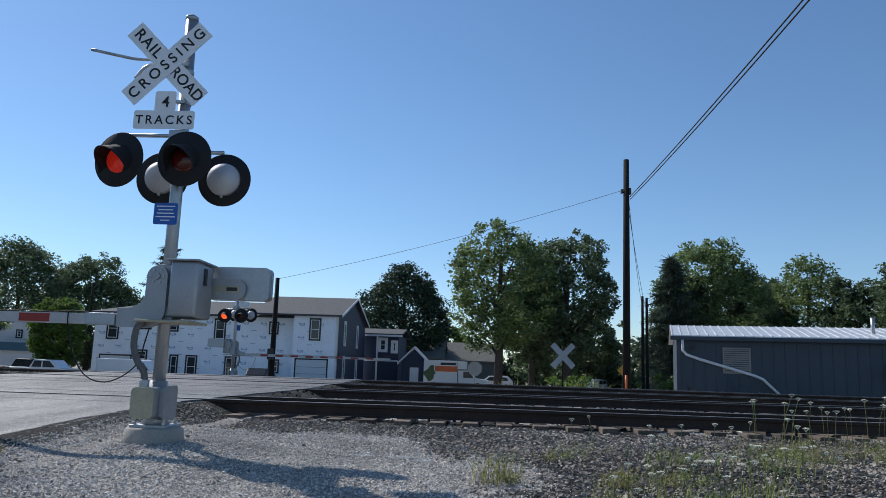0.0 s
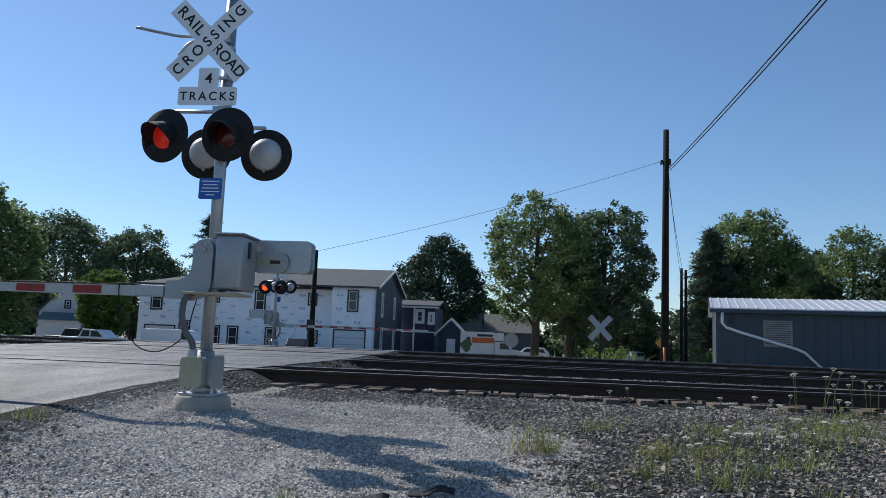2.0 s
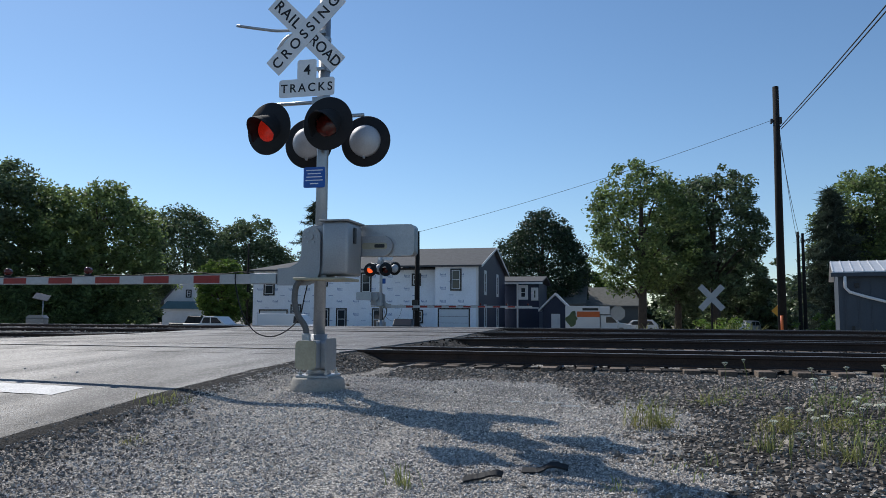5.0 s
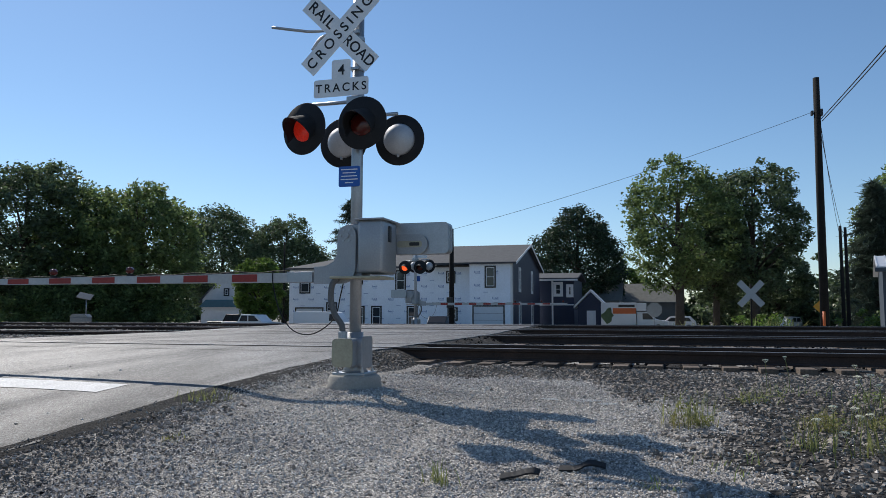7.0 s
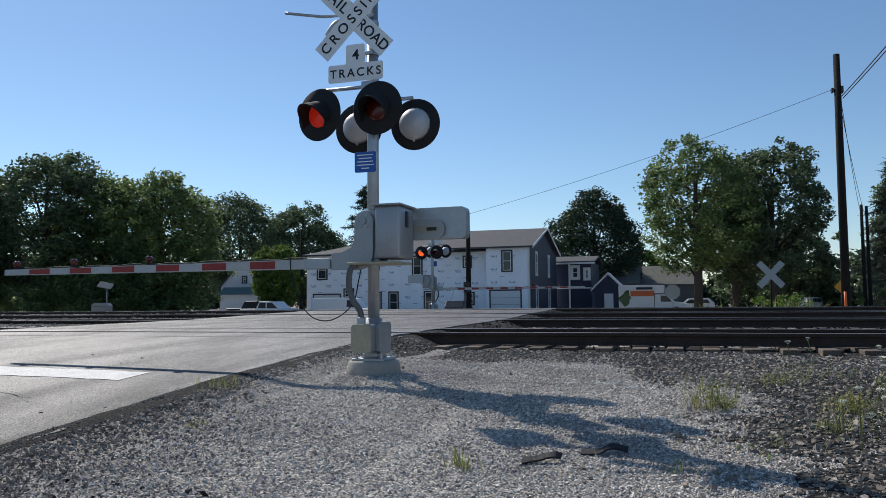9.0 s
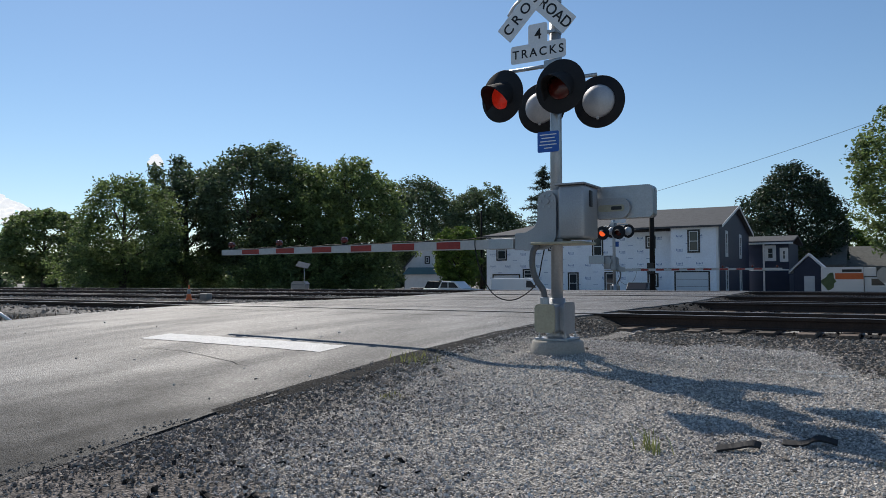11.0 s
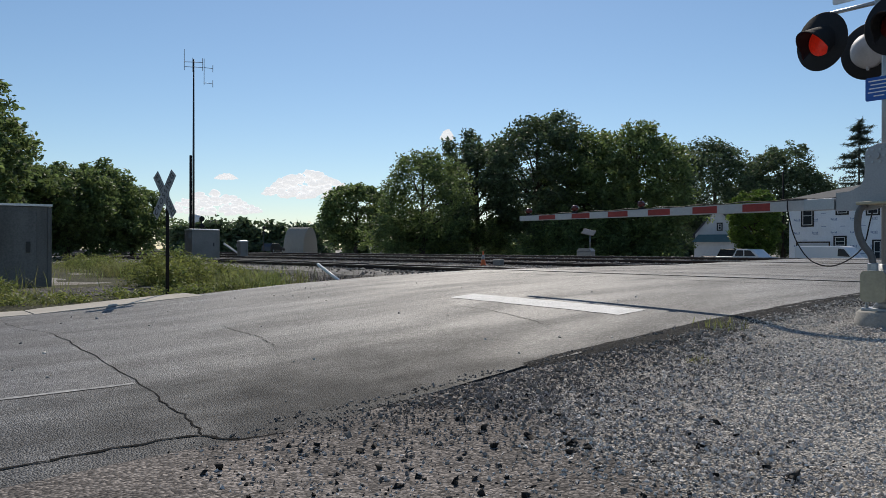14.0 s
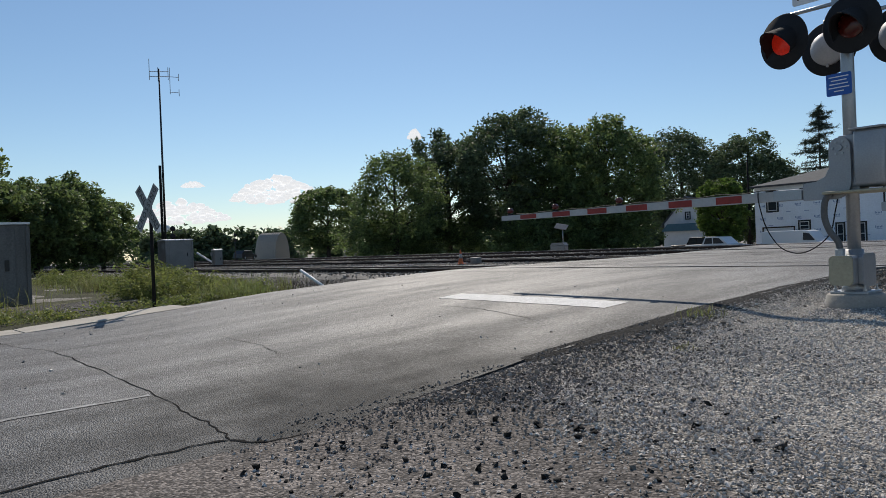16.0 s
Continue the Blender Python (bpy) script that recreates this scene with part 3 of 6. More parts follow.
    part("loose_cable", tube(bmesh.new(), smooth_path(loop, 5), 0.007, 6), BLACK, s, "black cable hanging in a loop", True)
    # counterweights
    cwy = 0.23
    wing = part("counterweight_arm", prism(rounded(0.74, 0.23, 0.11, 0.40, 1.60), cwy, cwy + 0.04), ALU, s, "grey counterweight arm")
    part("slot", prism(rounded(0.30, 0.075, 0.03, 0.56, 1.60), cwy - 0.004, cwy), BEIGE, wing)
    part("slot", prism(rounded(0.12, 0.04, 0.01, 0.62, 1.60), cwy - 0.008, cwy - 0.004), FRAMEDARK, wing)
    for k in range(2):
        part("counterweight", prism(rounded(0.70, 0.36, 0.05, 0.66, 1.67), cwy + 0.05 + 0.09 * k, cwy + 0.13 + 0.09 * k), GALV, s, "thick grey counterweight plate")
    # conduit hose
    hose = [(-0.14, -0.20, 1.2), (-0.20, -0.20, 1.12), (-0.22, -0.18, 0.95), (-0.18, -0.16, 0.80), (-0.11, -0.13, 0.68), (-0.10, -0.12, 0.55)]
    part("conduit_hose", tube(bmesh.new(), smooth_path(hose, 5), 0.034, 12), RUBBER, s, "grey ribbed conduit hose", True)
    part("hose_fitting", lathe([(0.05, 0.53), (0.05, 0.60), (0.042, 0.61)], 12), GALV, s).location = (-0.10, -0.12, 0)
    # lights
    part("light_cross_arm", tube(bmesh.new(), [(-0.60, -0.10, 3.22), (0.20, -0.10, 3.22)], 0.022, 10), GALV, s, "light bracket tube", True)
    part("light_cross_arm", tube(bmesh.new(), [(-0.33, 0.25, 3.14), (0.40, 0.25, 3.14)], 0.022, 10), GALV, s, "light bracket tube", True)
    part("light_clamp", boxed((-0.09, -0.13, 3.15), (0.09, 0.28, 3.28), 0.01), GALV, s)
    lamp(s, -0.60, -0.16, 2.93, -1, None if far_lit else LENSDIM, -12)
    lamp(s, 0.12, -0.16, 2.95, -1, None, -4)
    lamp(s, -0.33, 0.36, 2.86, 1, None)
    lamp(s, 0.39, 0.36, 2.85, 1, LENSON if far_lit else None)
    # signs
    cb = crossbuck(s, -0.19, -0.10, 4.045, length=1.15)
    tr = part("track_count_sign", prism(rounded(0.68, 0.21, 0.03, -0.17, 3.40), -0.104, -0.10), SIGNWHITE, s, "white track-count sign")
    part("sign_upper", prism(rounded(0.235, 0.235, 0.03, -0.17, 3.61), -0.1035, -0.0995), SIGNWHITE, tr)
    lettering("lettering", "TRACKS", 0.138, INK, tr, pose(-0.17, -0.106, 3.395), 1.36)
    lettering("lettering", "4", 0.17, INK, tr, pose(-0.165, -0.106, 3.60))
    for z in (3.78, 3.98, 3.62, 3.31):
        part("sign_clamp", lathe([(0.075, -0.02), (0.075, 0.02)], 16), GALV, s).location = (0, 0, z)
    part("sign_bracket", boxed((-0.2, -0.099, 3.60), (0.04, -0.06, 3.63)), GALV, s)
    part("sign_bracket", boxed((-0.22, -0.099, 4.03), (0.04, -0.06, 4.07)), GALV, s)
    bl = part("emergency_sign", prism(rounded(0.26, 0.235, 0.02, -0.06, 2.36), -0.085, -0.08), SIGNBLUE, s, "blue emergency notice sign")
    for k, w in enumerate((0.20, 0.16, 0.19, 0.21, 0.10)):
        part("text_bar", boxed((-0.06 - w / 2, -0.088, 2.435 - 0.038 * k), (-0.06 + w / 2, -0.0855, 2.446 - 0.038 * k)), SIGNWHITE, bl, "unreadable white line of text")
    # bare rods behind the crossbuck
    part("rod", tube(bmesh.new(), smooth_path([(-1.14, 0.02, 4.26), (-0.8, 0.03, 4.19), (-0.55, 0.03, 4.15), (-0.05, 0.03, 4.15)], 4), 0.018, 8), GALV, s, "bent silver rod", True)
    part("rod", tube(bmesh.new(), smooth_path([(-0.60, 0.02, 3.92), (-0.50, 0.02, 4.05), (-0.36, 0.02, 4.10), (-0.2, 0.02, 4.11)], 4), 0.018, 8), GALV, s, "bent silver rod", True)
    return s


def smooth_path(pts, n):
    p = [Vector(q) for q in pts]
    p = [p[0]] + p + [p[-1]]
    out = []
    for i in range(1, len(p) - 2):
        for k in range(n):
            t = k / n
            a, b, c, d = p[i - 1], p[i], p[i + 1], p[i + 2]
            out.append(0.5 * (2 * b + (c - a) * t + (2 * a - 5 * b + 4 * c - d) * t * t + (3 * b - a - 3 * c + d) * t ** 3))
    return out + [p[-1]]


def arm_section(x, root, length, grow=0.0):
    t = (root - x) / length
    h = (0.057 - 0.020 * t) * (1.0 + grow)
    z = 1.215 - 0.005 * t
    return z - h, z + h


def bmesh_arm(root, length, ay):
    bm = bmesh.new()
    a, b = arm_section(root, root, length), arm_section(root - length, root, length)
    prism([(root, a[0]), (root, a[1]), (root - length, b[1]), (root - length, b[0])], ay - 0.012, ay + 0.05, "y", bm)
    return bm


def arm_band(x0, x1, root, length, ay):
    a, b = arm_section(x0, root, length, -0.2), arm_section(x1, root, length, -0.2)
    return prism([(x0, a[0]), (x0, a[1]), (x1, b[1]), (x1, b[0])], ay - 0.016, ay + 0.054)


MAST = (-3.54, 8.45)
near_signal = signal("crossing_signal", MAST[0], MAST[1], 0.75, "galvanised crossing signal with crossbuck, red flashing lights and lowered gate")
far_signal = signal("crossing_signal", -11.0, 33.0, 0.80, "distant galvanised crossing signal with gate lowered beyond the tracks", True, 6.3)
far_signal.rotation_euler = (0, 0, math.pi)


# ---- buildings ----
def window(parent, x, y, z, w, h, face="-y", frame=FRAMEDARK, trim=None, mullion=True):
    """A sash window let into a wall, its frame proud of the face."""
    turn = {"-y": 0, "+x": 90}[face]
    wn_ = part("window", prism_frame(w, h, 0.15, -0.05, 0.03), frame, parent, "dark framed sash window" if trim is None else "white framed sash window")
    wn_.matrix_basis = pose(x, y, z, 0, 0, turn)
    part("pane", boxed((-w / 2 + 0.06, -0.012, -h / 2 + 0.06), (w / 2 - 0.06, 0.0, h / 2 - 0.06)), GLASS, wn_)
    sash = part("sash", prism_frame(w - 0.30, h - 0.30, 0.07, -0.035, -0.013), TRIM, wn_, "pale sash")
    if mullion:
        part("meeting_rail", boxed((-w / 2 + 0.22, -0.03, -0.03), (w / 2 - 0.22, -0.014, 0.03)), TRIM, sash)
    if trim is not None:
        part("window_trim", prism_frame(w + 0.26, h + 0.26, 0.13, -0.04, 0.02), trim, wn_, "white window trim")
    return wn_


def prism_frame(w, h, t, y0, y1):
    bm = bmesh.new()
    box(bm, (-w / 2, y0, -h / 2), (-w / 2 + t, y1, h / 2))
    box(bm, (w / 2 - t, y0, -h / 2), (w / 2, y1, h / 2))
    box(bm, (-w / 2 + t, y0, h / 2 - t), (w / 2 - t, y1, h / 2))
    box(bm, (-w / 2 + t, y0, -h / 2), (w / 2 - t, y1, -h / 2 + t))
    return bm


def gable_roof(x0, x1, y0, y1, eave, ridge, over=0.4, thick=0.18):
    """Ridge along x."""
    ym = (y0 + y1) / 2
    k = (ridge - eave) / (ym - y0)
    lo = eave - over * k
    return prism([(y0 - over, lo), (ym, ridge), (y1 + over, lo), (y1 + over, lo + thick), (ym, ridge + thick), (y0 - over, lo + thick)], x0 - over, x1 + over, "x")


def print_marks(parent, x0, x1, y, z0, z1, seed):
    """Rows of unreadable printed words on the wrap: one word of short bars, then a thin line under it."""
    rnd = random.Random(seed)
    z, row = z0 + 0.35, 0
    while z < z1 - 0.3:
        x = x0 + 0.5 + (row % 2) * 0.9
        while x < x1 - 1.2:
            if rnd.random() < 0.93:
                bm = bmesh.new()
                if row % 2 == 0:
                    for k in range(5):
                        tall = (0.20, 0.13, 0.15, 0.13, 0.19)[k]
                        box(bm, (x + 0.13 * k, y - 0.008, z), (x + 0.13 * k + 0.075, y - 0.004, z + tall))
                    box(bm, (x + 0.1, y - 0.008, z - 0.10), (x + 0.62, y - 0.004, z - 0.07))
                else:
                    box(bm, (x, y - 0.008, z), (x + 0.5, y - 0.004, z + 0.05))
                part("print_mark", bm, WRAPINK, parent)
            x += 1.85
        z += 0.66
        row += 1


def wrapped_house():
    h = thing("house", (0, 0, -0.3), "two-storey house under construction in white building wrap with navy gable end", "house")
    X0, X1, XS, Y0, Y1 = -39.9, -14.6, -19.0, 74.2, 91.0
    part("wall", prism([(Y0, 0.0), (Y1, 0.0), (Y1, 6.95), ((Y0 + Y1) / 2, 9.3), (Y0, 6.95)], XS, X1 - 0.15, "x"), WRAP, h, "wall in white building wrap")
    part("wall", boxed((X0, Y0 + 1.6, 0.0), (XS - 0.003, Y1, 6.9)), WRAP, h, "wall in white building wrap")
    part("gable_wall", prism([(Y0, 0.0), (Y1, 0.0), (Y1, 6.95), ((Y0 + Y1) / 2, 9.3), (Y0, 6.95)], X1 - 0.149, X1, "x"), NAVY, h, "navy siding gable wall")
    part("roof", gable_roof(XS - 4.0, X1, Y0, Y1, 7.0, 9.35, 0.45), SHINGLE, h, "grey shingle roof")
    # lower hipped roof over the long wing
    bm = bmesh.new()
    a = [bm.verts.new(p) for p in ((X0 - 0.5, Y0 + 1.1, 6.85), (XS, Y0 + 1.1, 6.85), (XS, Y1 + 0.5, 6.85), (X0 - 0.5, Y1 + 0.5, 6.85))]
    t = [bm.verts.new(p) for p in ((X0 + 5.2, (Y0 + Y1) / 2 + 0.8, 8.85), (XS, (Y0 + Y1) / 2 + 0.8, 8.85))]
    for q in ((a[0], a[1], t[1], t[0]), (a[1], a[2], t[1]), (a[2], a[3], t[0], t[1]), (a[3], a[0], t[0]), (a[3], a[2], a[1], a[0])):
        bm.faces.new(q)
    part("roof", bm, SHINGLE, h, "grey shingle hipped roof")
    part("fascia", boxed((X0 - 0.55, Y0 + 1.02, 6.7), (XS, Y0 + 1.097, 6.88)), SHINGLE, h)
    part("corner_board", boxed((X1 - 0.22, Y0 - 0.03, 0.0), (X1 + 0.03, Y0 - 0.003, 6.9)), TRIM, h, "white corner board")
    part("corner_board", boxed((X1 + 0.003, Y0 - 0.03, 0.0), (X1 + 0.03, Y0 + 0.2, 6.9)), TRIM, h, "white corner board")
    for s in (-1, 1):
        ym = (Y0 + Y1) / 2
        ye = ym + s * ((Y1 - Y0) / 2 + 0.45)
        part("rake_board", prism([(ye, 6.80), (ym, 9.32), (ym, 9.56), (ye, 7.05)], X1 + 0.44, X1 + 0.50, "x"), TRIM, h, "white rake board")
    f = Y0 - 0.02
    window(h, -16.85, f, 5.6, 1.15, 2.2)
    g = part("garage_door", boxed((-18.55, f - 0.02, 0.0), (-15.55, f + 0.0, 2.62)), DOORWHITE, h, "pale sectional garage door")
    for k in range(3):
        part("panel_joint", boxed((-18.5, f - 0.024, 0.62 + 0.65 * k), (-15.6, f - 0.021, 0.645 + 0.65 * k)), FRAMEDARK, g)
    part("door_trim", prism_frame(3.3, 2.9, 0.14, -0.03, 0.0), FRAMEDARK, h).location = (-17.05, f, 1.32)
    f2 = Y0 + 1.58
    for x, z, w, hh in ((-38.0, 5.2, 1.3, 2.2), (-34.6, 5.75, 1.25, 1.15), (-31.8, 5.6, 1.25, 1.15), (-26.9, 5.4, 1.2, 2.2), (-21.4, 5.7, 1.0, 1.3), (-34.8, 2.6, 1.25, 1.1), (-29.6, 1.6, 1.2, 2.3), (-25.6, 1.6, 1.2, 2.3), (-21.2, 1.9, 1.1, 1.4), (-31.4, 1.6, 0.9, 2.3)):
        window(h, x, f2, z, w, hh)
    g = part("garage_door", boxed((-39.0, f2 - 0.02, 0.0), (-35.9, f2, 2.4)), DOORWHITE, h, "pale sectional garage door")
    part("door_trim", prism_frame(3.4, 2.7, 0.14, -0.03, 0.0), BARK, h).location = (-37.45, f2, 1.25)
    for y in (78.0, 85.5):
        window(h, X1 + 0.02, y, 5.45, 0.95, 2.3, "+x", TRIM, TRIM)
        window(h, X1 + 0.02, y, 1.9, 0.95, 2.3, "+x", TRIM, TRIM)
    print_marks(h, XS, X1 - 0.3, Y0, 0.4, 6.8, 3)
    print_marks(h, X0, XS, Y0 + 1.6, 0.4, 6.8, 5)
    # navy rear wing with a small porch gable
    r = thing("house", (0, 0, -0.3), "navy sided two-storey house wing with white trim", "house")
    part("wall", boxed((-16.0, 92.0, 0.0), (-10.6, 101.0, 6.1)), NAVY, r, "navy siding wall")
    part("roof", gable_roof(-16.0, -10.6, 92.0, 101.0, 6.15, 6.9, 0.5), SHINGLE, r, "grey shingle roof")
    part("fascia", boxed((-16.4, 91.42, 5.90), (-10.1, 91.48, 6.10)), TRIM, r)
    part("corner_board", boxed((-13.3, 91.95, 0.0), (-13.1, 91.997, 6.0)), TRIM, r)
    part("belt_trim", boxed((-16.0, 91.95, 2.95), (-10.6, 91.997, 3.1)), TRIM, r, "white belt trim")
    window(r, -12.5, 91.98, 4.9, 0.9, 1.5, "-y", TRIM, TRIM)
    window(r, -11.1, 91.98, 4.7, 0.6, 1.3, "-y", TRIM, TRIM)
    p = thing("porch", (1.6, 3.0, -0.3), "navy gabled porch entry with white rake trim", "porch")
    part("wall", prism([(-11.3, 0.0), (-8.4, 0.0), (-8.4, 2.9), (-9.85, 4.35), (-11.3, 2.9)], 84.6, 87.4), NAVY, p, "navy porch gable")
    for s in (-1, 1):
        part("rake_board", prism([(-9.85 + s * 1.9, 2.55), (-9.85, 4.45), (-9.85, 4.7), (-9.85 + s * 1.9, 2.8)], 84.4, 87.5), TRIM, p, "white rake board")
    part("door", boxed((-10.3, 84.56, 0.0), (-9.3, 84.598, 2.3)), DOORWHITE, p, "pale door")
    return h


wrapped_house()


def cottage(place, w, d, eave, ridge, wall, roof, label, turn=0, windows=()):
    h = thing("house", place, label, "house", turn=turn)
    part("wall", prism([(-w / 2, 0.0), (w / 2, 0.0), (w / 2, eave), (0, ridge), (-w / 2, eave)], 0.0, d), wall, h)
    k = (ridge - eave) / (w / 2)
    for s in (-1, 1):
        part("roof", prism([(s * (w / 2 + 0.4), eave - 0.4 * k), (0, ridge), (0, ridge + 0.2), (s * (w / 2 + 0.4), eave - 0.4 * k + 0.2)], -0.4, d + 0.4), roof, h, "pitched roof slope")
    for x, z, ww, hh in windows:
        window(h, x, -0.02, z, ww, hh)
    return h


cottage((-53.2, 84.0, 0.4), 5.5, 9.0, 3.0, 6.2, COTTAGE, SHINGLE, "small white gabled cottage among trees", 20, ((0.2, 3.9, 0.7, 1.0), (-1.6, 1.6, 1.0, 1.2)))
cp = thing("porch", (-52.0, 82.5, 0.4), "low porch with teal roof on a white cottage", "porch", turn=20)
part("roof", prism([(-3.2, 2.0), (3.0, 2.0), (2.2, 2.9), (-2.4, 2.9)], -0.5, 1.2), TEAL, cp, "teal porch roof")
part("wall", boxed((-3.0, -0.1, 0.0), (2.8, 1.0, 1.998)), COTTAGE, cp)
cottage((-6.2, 112.0, 0.4), 9.0, 14.0, 3.2, 5.9, DRAB, GREENWALL, "drab house with grey-green roof behind trees", 90)
cottage((2.0, 118.0, 0.4), 9.0, 14.0, 3.0, 5.6, DRAB, GREENWALL, "drab house with grey-green roof behind trees", 90, ((0, 1.6, 1.2, 1.2),))


def metal_shed():
    s = thing("shed", (8.95, 37.4, 0.50), "blue-grey corrugated metal shed with bright metal roof", "shed", turn=-12.5)
    L, D, E, R = 30.0, 9.0, 3.14, 3.88
    part("wall", prism([(0, 0), (D, 0), (D, E), (D / 2, R), (0, E)], 0, L, "x"), SHEDWALL, s, "blue-grey sheet metal wall")
    for k in range(60):
        part("wall_rib", boxed((0.25 + 0.5 * k - 0.02, -0.025, 0.0), (0.25 + 0.5 * k + 0.02, -0.001, E - 0.12)), SHEDWALL, s)
    part("roof", gable_roof(0, L, 0, D, E, R, 0.25, 0.05), SHEDROOF, s, "bright ribbed metal roof")
    ang = math.atan2(R - E, D / 2)
    for k in range(76):
        rb = part("roof_rib", boxed((-0.02, -0.25 / math.cos(ang), 0.0), (0.02, D / 2 / math.cos(ang), 0.035)), SHEDROOF, s)
        rb.matrix_basis = pose(-0.2 + 0.4 * k, 0, E + 0.05) @ pose(0, 0, 0, math.degrees(ang), 0, 0)
    part("gutter", boxed((-0.3, -0.36, E - 0.22), (L, -0.256, E - 0.04), 0.02), SHEDWALL, s, "grey eaves gutter")
    part("corner_trim", boxed((-0.02, -0.03, 0), (0.14, -0.026, E - 0.1)), SHEDWALL, s)
    v = part("louvre_vent", prism_frame(1.22, 1.2, 0.06, -0.06, -0.003), CABINET, s, "pale louvred vent")
    v.location = (2.65, 0, 2.02)
    for k in range(11):
        part("louvre", boxed((-0.55, -0.045, -0.55 + 0.1 * k), (0.55, -0.004, -0.485 + 0.1 * k)), CABINET, v)
    pipe = [(0.25, -0.30, 2.95), (0.25, -0.22, 2.45), (0.42, -0.12, 2.25), (1.0, -0.1, 2.05), (3.4, -0.1, 1.35), (3.75, -0.1, 1.2), (4.7, -0.1, 0.25)]
    part("downpipe", tube(bmesh.new(), pipe, 0.065, 10), TRIM, s, "white downpipe running diagonally", True)
    part("hatch_door", prism_frame(1.15, 0.95, 0.05, -0.04, -0.003), SHEDWALL, s, "low hatch door").location = (3.0, 0, 0.55)
    part("meter", boxed((0.62, -0.12, 2.45), (0.80, -0.003, 2.65), 0.01), FRAMEDARK, s, "small dark fixture")
    part("meter", boxed((0.45, -0.08, 0.35), (0.58, -0.003, 0.75), 0.01), FRAMEDARK, s, "small dark fixture")
    part("flue", tube(bmesh.new(), [(8.9, 2.0, 3.3), (8.9, 2.0, 4.25)], 0.09, 12), GALV, s, "metal roof flue", True)
    fan = part("fan_hood", prism([(-0.003, -0.42), (-0.35, -0.42), (-0.62, -0.30), (-0.68, -0.05), (-0.55, 0.22), (-0.25, 0.38), (-0.003, 0.42)], -0.5, 0.5, "x"), SHEDROOF, s, "dull metal fan hood")
    fan.location = (9.35, 0, 1.7)
    for k in range(4):
        part("fan_slat", boxed((-0.45, -0.645, -0.30 + 0.13 * k), (0.45, -0.625, -0.24 + 0.13 * k)), FRAMEDARK, fan)
    part("blue_tarp", boxed((9.0, -0.9, 0.25), (15.0, -0.3, 0.42), 0.05), SIGNBLUE, s, "blue strip along the shed foot")
    return s


metal_shed()


# ---- trees ----
def mesh_of(name, verts, size, material, parent=None):
    """A mesh of faces of `size` corners each, from an array of corners."""
    n = len(verts) // size
    me = bpy.data.meshes.new(name)
    me.vertices.add(n * size)
    me.vertices.foreach_set("co", np.asarray(verts, np.float32).ravel())
    me.loops.add(n * size)
    me.loops.foreach_set("vertex_index", np.arange(n * size, dtype=np.int32))
    me.polygons.add(n)
    me.polygons.foreach_set("loop_start", np.arange(0, n * size, size, dtype=np.int32))
    me.update(calc_edges=True)
    me.materials.append(material)
    ob = new(name, me)
    if parent is not None:
        ob.parent = parent
    return ob


def unit(a):
    return a / (np.linalg.norm(a, axis=1)[:, None] + 1e-9)


def leaf_cloud(rnd, centres, radii, per, size, flat=0.6):
    """Leaf quads scattered round the centres of clumps."""
    idx = np.repeat(np.arange(len(centres)), per)
    n = len(idx)
    g = unit(rnd.normal(size=(n, 3))) * (rnd.random_sample(n) ** 0.45)[:, None] * np.asarray(radii)[idx][:, None] * [1, 1, 0.7]
    p = np.asarray(centres)[idx] + g
    a = unit(rnd.normal(size=(n, 3)) * [1, 1, flat])
    b = unit(np.cross(a, rnd.normal(size=(n, 3))))
    s = (size * (0.55 + 0.9 * rnd.random_sample(n)))[:, None]
    return np.stack([p - a * s, p + b * s * 0.5, p + a * s, p - b * s * 0.5], 1).reshape(-1, 3)


def tree(x, y, top, half, leaf, label, seed, low=0.16, leaf_size=0.22, clumps=130, per=42):
    rnd = np.random.RandomState(seed)
    z0 = float(land_z(x, y)) - 0.1
    height = top - z0
    t = thing("tree", (x, y, z0), label, "tree")
    bm = bmesh.new()
    r0 = 0.018 * height + 0.05
    tube(bm, [(0, 0, 0), (0.1, 0.05, height * 0.25), (0.0, 0.1, height * 0.55), (0.1, 0, height * 0.88)], [r0 * 1.25, r0, r0 * 0.6, r0 * 0.12], 8)
    mid, tall = height * (0.5 + low / 2), height * (0.5 - low / 2)
    lobes = unit(rnd.normal(size=(22, 3)))
    lobes[0] = (0.1, 0, 1)
    grow = rnd.uniform(0.10, 0.34, 22)
    for k in range(12):
        d = lobes[k]
        zz = mid + d[2] * tall * 0.75
        end = (d[0] * half * 0.8, d[1] * half * 0.8, zz)
        st = (0.05, 0.05, min(max(zz * 0.6, height * 0.15), height * 0.6))
        tube(bm, [st, (end[0] * 0.45, end[1] * 0.45, (st[2] + zz) / 2 + 0.2), end], [r0 * 0.42, r0 * 0.26, r0 * 0.06], 6)
    d = unit(rnd.normal(size=(clumps, 3)))
    near = np.maximum(0, d @ lobes.T - 0.72) / 0.28
    r = 0.74 + (near * grow).max(1)
    r *= rnd.uniform(0.45, 1.0, clumps) ** 0.45
    wide = np.where(d[:, 2] < 0, 1.0 - 0.25 * d[:, 2] ** 2, 1.0)
    c = np.stack([d[:, 0] * half * r * wide, d[:, 1] * half * r * wide, mid + d[:, 2] * tall * r], 1)
    part("trunk", bm, BARK, t, "brown trunk and limbs", True)
    mesh_of("crown", leaf_cloud(rnd, c, half * rnd.uniform(0.10, 0.20, clumps), per, leaf_size), 4, leaf, t)
    return t


